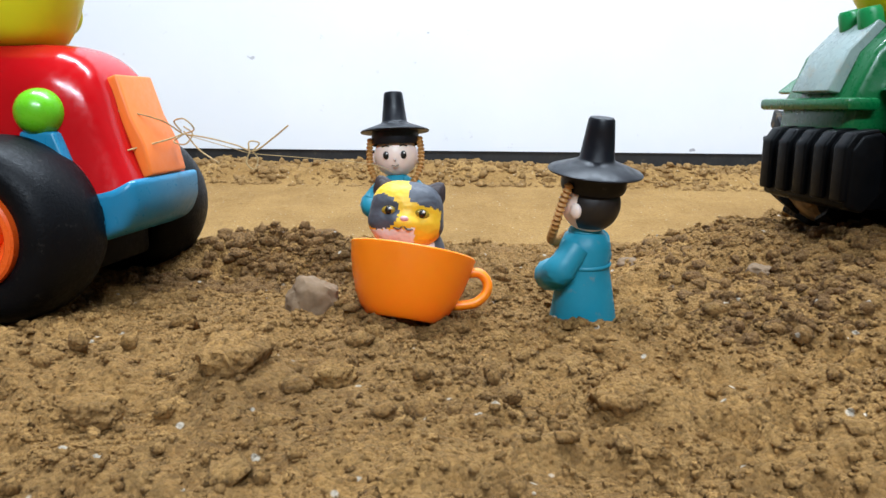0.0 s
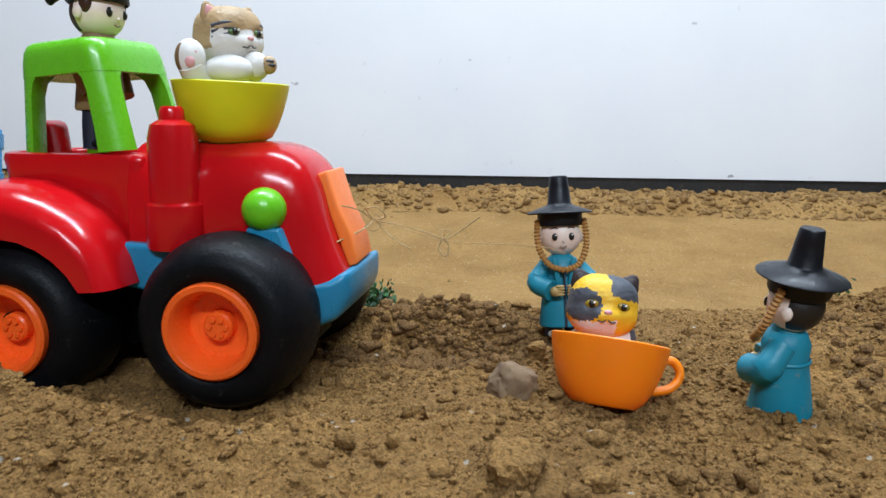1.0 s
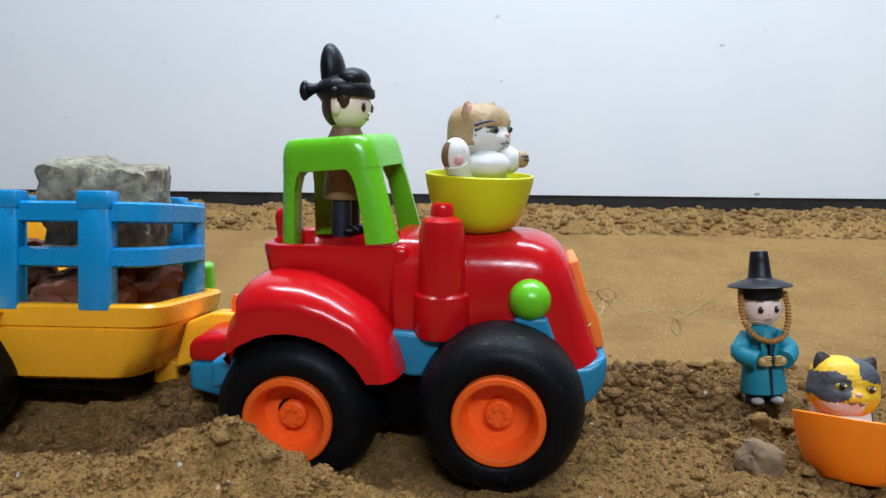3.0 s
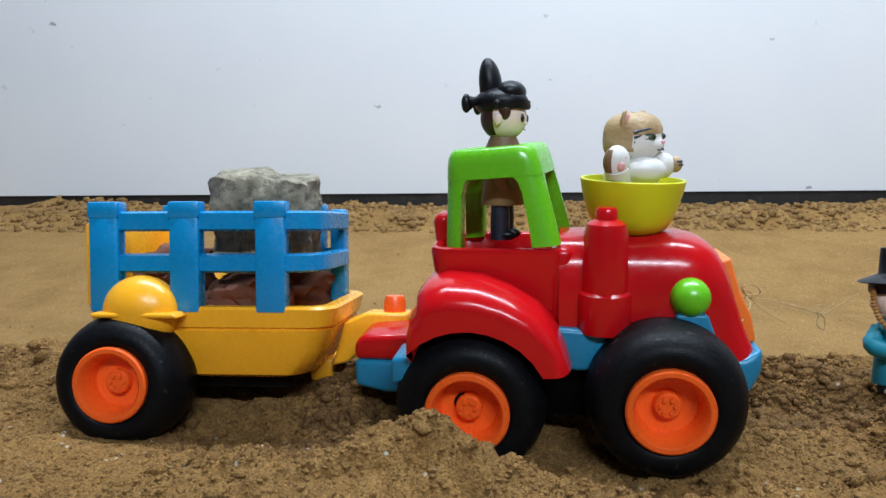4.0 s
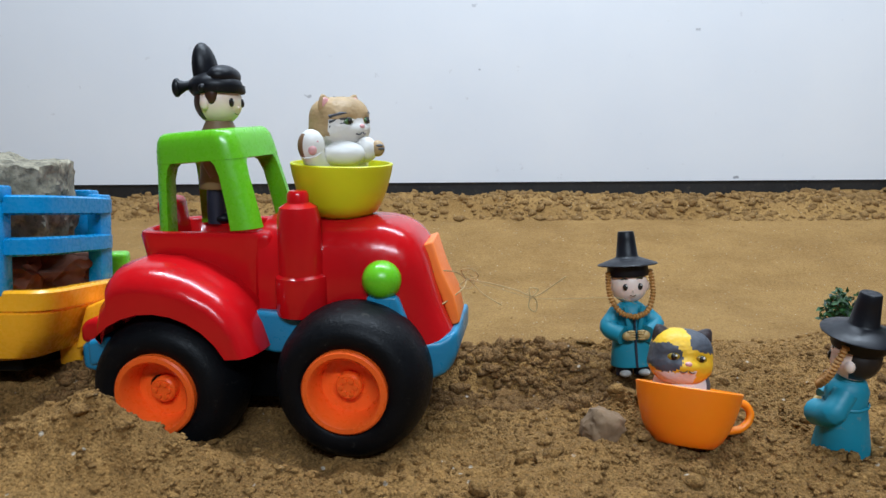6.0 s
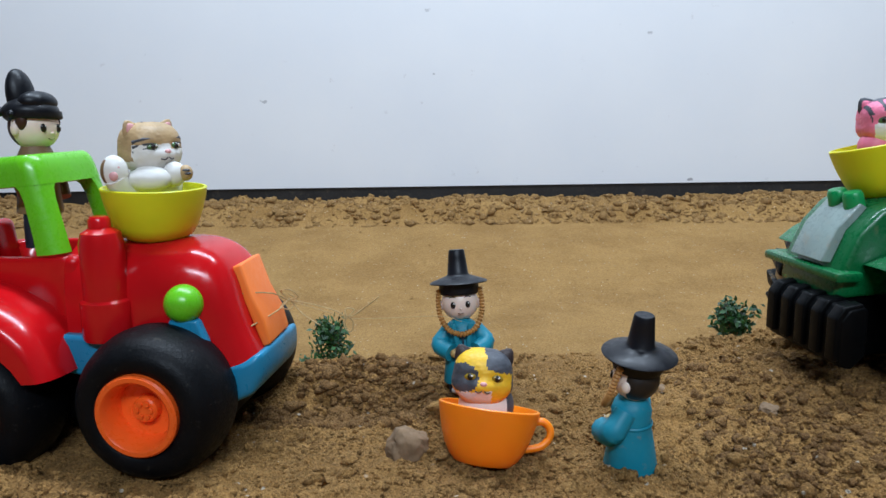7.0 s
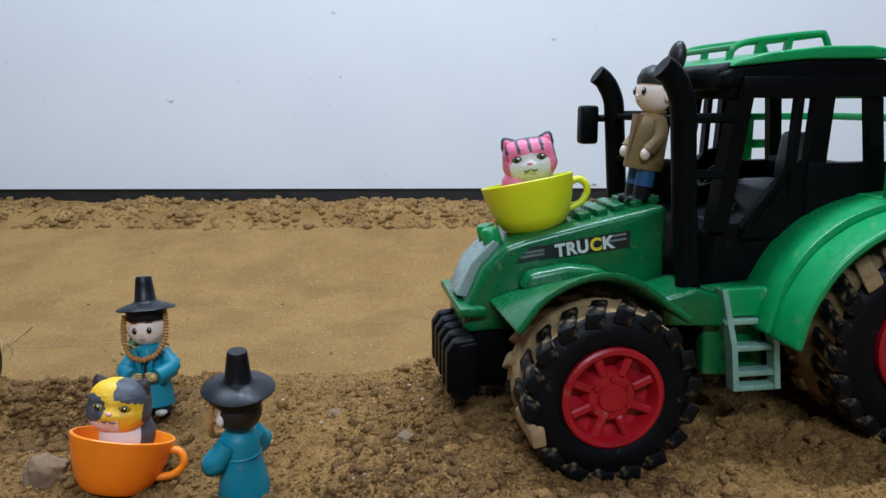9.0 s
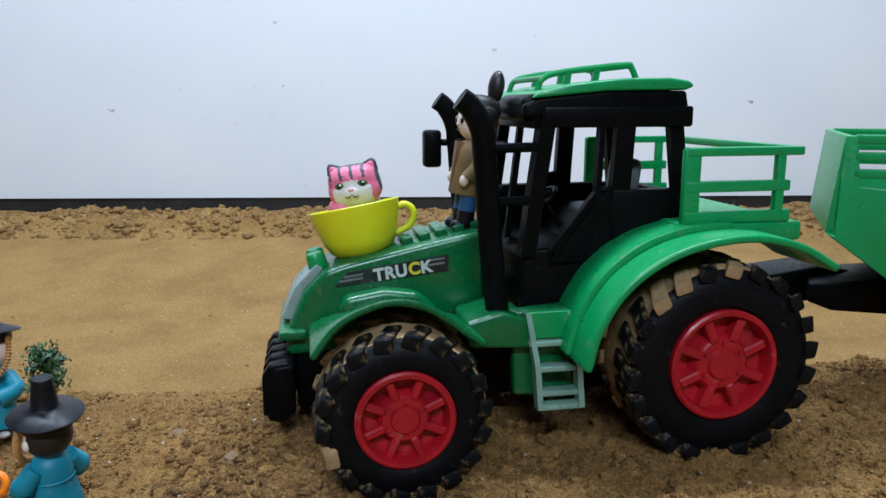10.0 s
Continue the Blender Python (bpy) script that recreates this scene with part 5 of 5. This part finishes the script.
    for dx in (0, 19.5):
        lad.append(rings([[(-31 + dx, -57, 69), (-28.6 + dx, -57, 69), (-28.6 + dx, -51, 69), (-31 + dx, -51, 69)], [(-27.6 + dx, -62, 45), (-25 + dx, -62, 45), (-25 + dx, -56, 45), (-27.6 + dx, -56, 45)], [(-26.6 + dx, -64, 25.5), (-24 + dx, -64, 25.5), (-24 + dx, -58, 25.5), (-26.6 + dx, -58, 25.5)]]))
    st = part("steps", joined(*lad), SILVER, o, "green and silver steps")
    for x, y, z in ((-29.6, -59, 55), (-26.5, -61, 43.5), (-25.5, -62.5, 32.5), (-25, -63, 26)):
        part("rung", box(x, x + 20, y, y + 7, z - 1.3, z + 1.3, 0.6), SILVER, st)
    part("step_plate", slab([(-29.6, 57), (-30.6, 69.5), (-9, 69.5), (-8, 57)], -57, -53, 0.6), GREENT, st)
    part("step_back", slab([(-34, 28), (-36, 68), (-10, 70), (-4, 26)], -50, -42, 1.5), GREEN, o)
    # stacks beside the bonnet
    for s in (-1, 1):
        y, q = (-46, -4) if s < 0 else (48, 2)
        pts = curve([(-37 + q, y, 64), (-41 + q, y, 100), (-44 + q, y, 140), (-45.5 + q, y, 151), (-50 + q, y, 159.5), (-55 + q, y, 163.5)], 5)
        part("air_pipe", tube(pts, [5.4] * (len(pts) - 6) + [5.2] * 6, 16), BLACKP, o, "black bent air pipe")
        part("pipe_bracket", joined(tube([(-43 + q, y, 142), (-20, s * 40, 142)], 2.2, 8), tube([(-42 + q, y, 118), (-22, s * 40, 118)], 2.2, 8)), BLACKP, o)
    part("side_mirror", joined(box(-60, -50, 49, 59, 126, 147, 2), tube([(-51, 54, 140), (-42, 48, 140)], 2, 8)), BLACKP, o, "black side mirror")
    part("hand_rail", joined(tube([(-43, 40, 141), (-26, 0, 141)], 1.8, 8), tube([(-42, 40, 119), (-26, 0, 119)], 1.8, 8)), BLACKP, o)
    part("tow_bar", slab([(92, 56), (92, 68), (150, 74), (170, 70), (170, 58), (118, 52)], -14, 14, 1.5), BLACKP, o, "black tow bar")
    return o


green_truck()


def green_trailer():
    o = thing("toy_trailer", GREEN_M @ pose(0.123, -0.050, 0, 0, 0, -32) @ pose(-0.123, 0.050, 0), "green plastic toy trailer with slotted sides behind the truck", "toy trailer")
    for s in (-1, 1):
        lo, hi = min(s * 47, s * 50), max(s * 47, s * 50)
        part("side_panel", slab([(125, 98), (121, 99), (160, 70), (300, 70), (300, 120), (158, 120), (134, 122), (131, 146), (126, 146)], lo, hi, 0.8), GREENT, o, "green slotted side panel")
        for z in (126, 134, 142):
            part("slat", box(130, 300, lo, hi, z, z + 4.5, 0.8), GREENT, o)
        for x in (210, 294):
            part("upright", box(x, x + 6, lo - 0.4, hi + 0.4, 118, 146, 0.8), GREENT, o)
    part("front_panel", slab([(121, 99), (126, 146), (129.5, 146), (124.5, 99)], -48, 48, 0.6), GREENT, o)
    part("sloped_panel", slab([(121, 99), (160, 70), (162, 72), (123, 102)], -48, 48, 0.4), GREENT, o)
    part("floor_panel", box(158, 300, -48, 48, 69.5, 73, 0.8), GREENT, o)
    part("frame_beam", slab([(118, 58), (118, 68), (150, 72), (300, 70), (300, 58), (130, 54)], -24, 24, 1.5), BLACKP, o, "black frame")
    for s in (-1, 1):
        t = part("tyre", lug_tyre(34, 30, 3.6), RUBBER, o, "black lugged tyre")
        t.data.materials.append(MUD)
        t.matrix_basis = pose(262 * MM, s * 74 * MM, 31 * MM, 0, 0, 0 if s < 0 else 180)
        part("rim", spoked_rim(19.5), REDRIM, t)
        add_lugs(t, 34, 30, 16, 3.6)
    part("axle", moved(lathe([(0, -50), (4, -50), (4, 50), (0, 50)], 12, "Y"), pose(262, 0, 31)), BLACKP, o)
    part("axle_block", box(250, 274, -14, 14, 28, 60, 2), BLACKP, o)


green_trailer()


# ---- thread tied to the red tractor ----
def thread():
    w = lambda x, y, z: (x * 1000, y * 1000, z * 1000)
    lines = [
        [(-0.146, 0.2455, 0.166), (-0.125, 0.2475, 0.172), (-0.108, 0.2535, 0.178), (-0.0975, 0.270, 0.182), (-0.0955, 0.282, 0.184)],
        [(-0.0955, 0.282, 0.184), (-0.101, 0.272, 0.190), (-0.112, 0.257, 0.193), (-0.130, 0.2465, 0.188)],
        [(-0.0955, 0.282, 0.184), (-0.083, 0.279, 0.181), (-0.072, 0.276, 0.1785), (-0.064, 0.2735, 0.177), (-0.045, 0.281, 0.175), (-0.022, 0.294, 0.172), (-0.012, 0.298, 0.168)],
        [(-0.0955, 0.282, 0.184), (-0.084, 0.280, 0.1825), (-0.072, 0.277, 0.180), (-0.064, 0.2735, 0.178), (-0.056, 0.2725, 0.183), (-0.0495, 0.2715, 0.188)],
        [(-0.0955, 0.283, 0.185), (-0.088, 0.279, 0.178), (-0.079, 0.276, 0.173)],
        [(-0.0965, 0.283, 0.185), (-0.098, 0.280, 0.189), (-0.093, 0.278, 0.190), (-0.090, 0.280, 0.186), (-0.0955, 0.283, 0.184)],
        [(-0.0655, 0.2735, 0.178), (-0.0665, 0.272, 0.1735), (-0.0635, 0.272, 0.171), (-0.0625, 0.2735, 0.175), (-0.0645, 0.2735, 0.178)],
        [(-0.0645, 0.2735, 0.178), (-0.062, 0.2745, 0.181), (-0.0660, 0.2745, 0.1815), (-0.0655, 0.2730, 0.177)],
        [(-0.0955, 0.283, 0.184), (-0.099, 0.281, 0.181), (-0.094, 0.280, 0.180), (-0.092, 0.283, 0.184), (-0.0955, 0.283, 0.187)],
    ]
    pieces = [(tube(curve([w(*p) for p in line], 8), 0.16 if k == 2 else 0.32, 6), THREAD) for k, line in enumerate(lines)]
    solid("thread", pieces, Matrix.Identity(4), "thin tan thread knotted round the red tractor's nose", "thread")


thread()


# ---- toy bushes ----
def bush(x, y, size, seed, label, spread=0.40):
    rng = random.Random(seed)
    z = drop(x, y) - 0.003
    o = thing("toy_bush", pose(x, y, z, 0, 0, rng.uniform(0, 360)), label, "toy plant", "toy bushes")
    stems, leaves = [tube([(0, 0, 0), (0.5, 0, size * 0.5), (0, 0, size * 0.8)], [1.6, 1.2, 0.6], 8)], bmesh.new()
    for k in range(34):
        h = rng.uniform(0.10, 0.92)
        a = rng.uniform(0, 6.283)
        reach = size * spread * (1 - 0.75 * abs(h - 0.28) ** 1.2) * rng.uniform(0.5, 1.0) * (1.2 - h * 0.7)
        tip = Vector((reach * math.cos(a), reach * math.sin(a), size * h + reach * 0.25))
        root = Vector((0, 0, size * h * 0.75))
        stems.append(tube([root, (root + tip) / 2 + Vector((0, 0, 1)), tip], [0.7, 0.5, 0.3], 6))
        for j in range(36):
            p = root.lerp(tip, rng.uniform(0.3, 1.08)) + Vector([rng.gauss(0, size * 0.035) for _ in range(3)])
            q = rng.uniform(1.8, 3.8)
            d = Vector([rng.gauss(0, 1) for _ in range(3)]).normalized()
            s = d.orthogonal().normalized()
            n = d.cross(s)
            v = [leaves.verts.new(p - d * q), leaves.verts.new(p + s * q * 0.55 + n * q * 0.2), leaves.verts.new(p + d * q * 1.2), leaves.verts.new(p - s * q * 0.55 + n * q * 0.2), leaves.verts.new(p - n * q * 0.35)]
            for tri in ((0, 1, 4), (1, 2, 4), (2, 3, 4), (3, 0, 4)):
                leaves.faces.new([v[i] for i in tri])
            leaves.faces.new((v[0], v[3], v[2], v[1]))
    part("stem", joined(*stems), TWIG, o)
    crown = part("crown", leaves, LEAFA, o, "clumped small green plastic leaves")
    crown.data.materials.append(LEAFB)
    for p in crown.data.polygons:
        p.material_index = 1 if (p.index // 5) % 3 == 0 else 0


bush(-0.143, 0.600, 88, 1, "small green plastic toy bush behind the sand bank")
bush(0.203, 0.535, 92, 2, "small green plastic toy bush behind the truck's bumper")

# ---- stones and clods on the bank ----
solid("stone", [(rock(8.7, 8.4, 8.6, 21, 0.17, 0.35, 4), PEBBLE)], pose(-0.0352, 0.2440, 0.1262, 0, 20, 30), "reddish brown pebble beside the orange cup", "stone")
for i, (x, y, r, q) in enumerate(((-0.060, 0.140, 6.5, CLOD), (0.061, 0.160, 8.0, CLOD), (-0.036, 0.166, 10.0, CLOD), (0.128, 0.262, 5.0, PEBBLE), (0.103, 0.292, 5.0, CLOD), (-0.012, 0.172, 6.0, CLOD), (0.018, 0.208, 4.0, CLOD), (-0.285, 0.305, 5.0, CLOD), (0.088, 0.302, 5.0, PEBBLE), (0.070, 0.322, 5.5, CLOD), (0.150, 0.240, 4.5, CLOD), (-0.165, 0.172, 6.0, CLOD))):
    solid("soil_clod", [(rock(r, r * 0.8, r * 0.6, 30 + i, 0.26, 0.3), q)], pose(x, y, drop(x, y) + r * 0.0001, 0, 0, 40 * i), "lump of dry brown soil on the bank", "soil clod", 60, "soil clods")
solid("lime_block", [(box(-6, 6, -6, 6, -46, 16, 2.5, 3), LIME)], pose(-0.309, 0.362, 0.166, 0, 0, 12), "lime green plastic toy piece standing behind the trailer", "toy part")
solid("yellow_board", [(box(-16, 16, -10, 10, -1.6, 1.6, 0.8), YELLOW)], pose(-0.322, 0.350, 0.130, 0, -8, 8), "bright yellow plastic piece lying behind the trailer", "toy part")

scatter("soil_crumbs", "loose crumbs of brown soil on the bank", 130000, 61, (-0.62, 0.56, 0.09, 0.39), (0.00045, 0.0017), CLOD)
scatter("soil_crumbs", "larger crumbs of brown soil on the bank", 8000, 68, (-0.62, 0.56, 0.09, 0.40), (0.0010, 0.0048), CLOD)
scatter("soil_crumbs", "loose clods of soil along the foot of the wall", 13000, 75, (-1.25, 1.2, 1.335, 1.545), (0.0022, 0.0105), DRYCLOD)
scatter("soil_crumbs", "small crumbs strewn over the sandy floor", 1300, 82, (-1.0, 0.9, 0.62, 1.36), (0.0008, 0.0026), DRYCLOD)
scatter("soil_crumbs", "dark moist crumbs turned up before the tractor", 3800, 89, (-0.125, -0.005, 0.278, 0.342), (0.0008, 0.0042), DARKSOIL)
scatter("soil_crumbs", "dark crumbs in the rut behind the wheel", 3200, 96, (-0.310, -0.235, 0.225, 0.325), (0.0008, 0.0046), DARKSOIL)
scatter("soil_crumbs", "dark crumbs heaped before the truck", 3000, 103, (0.095, 0.245, 0.195, 0.315), (0.0007, 0.0036), DARKSOIL)
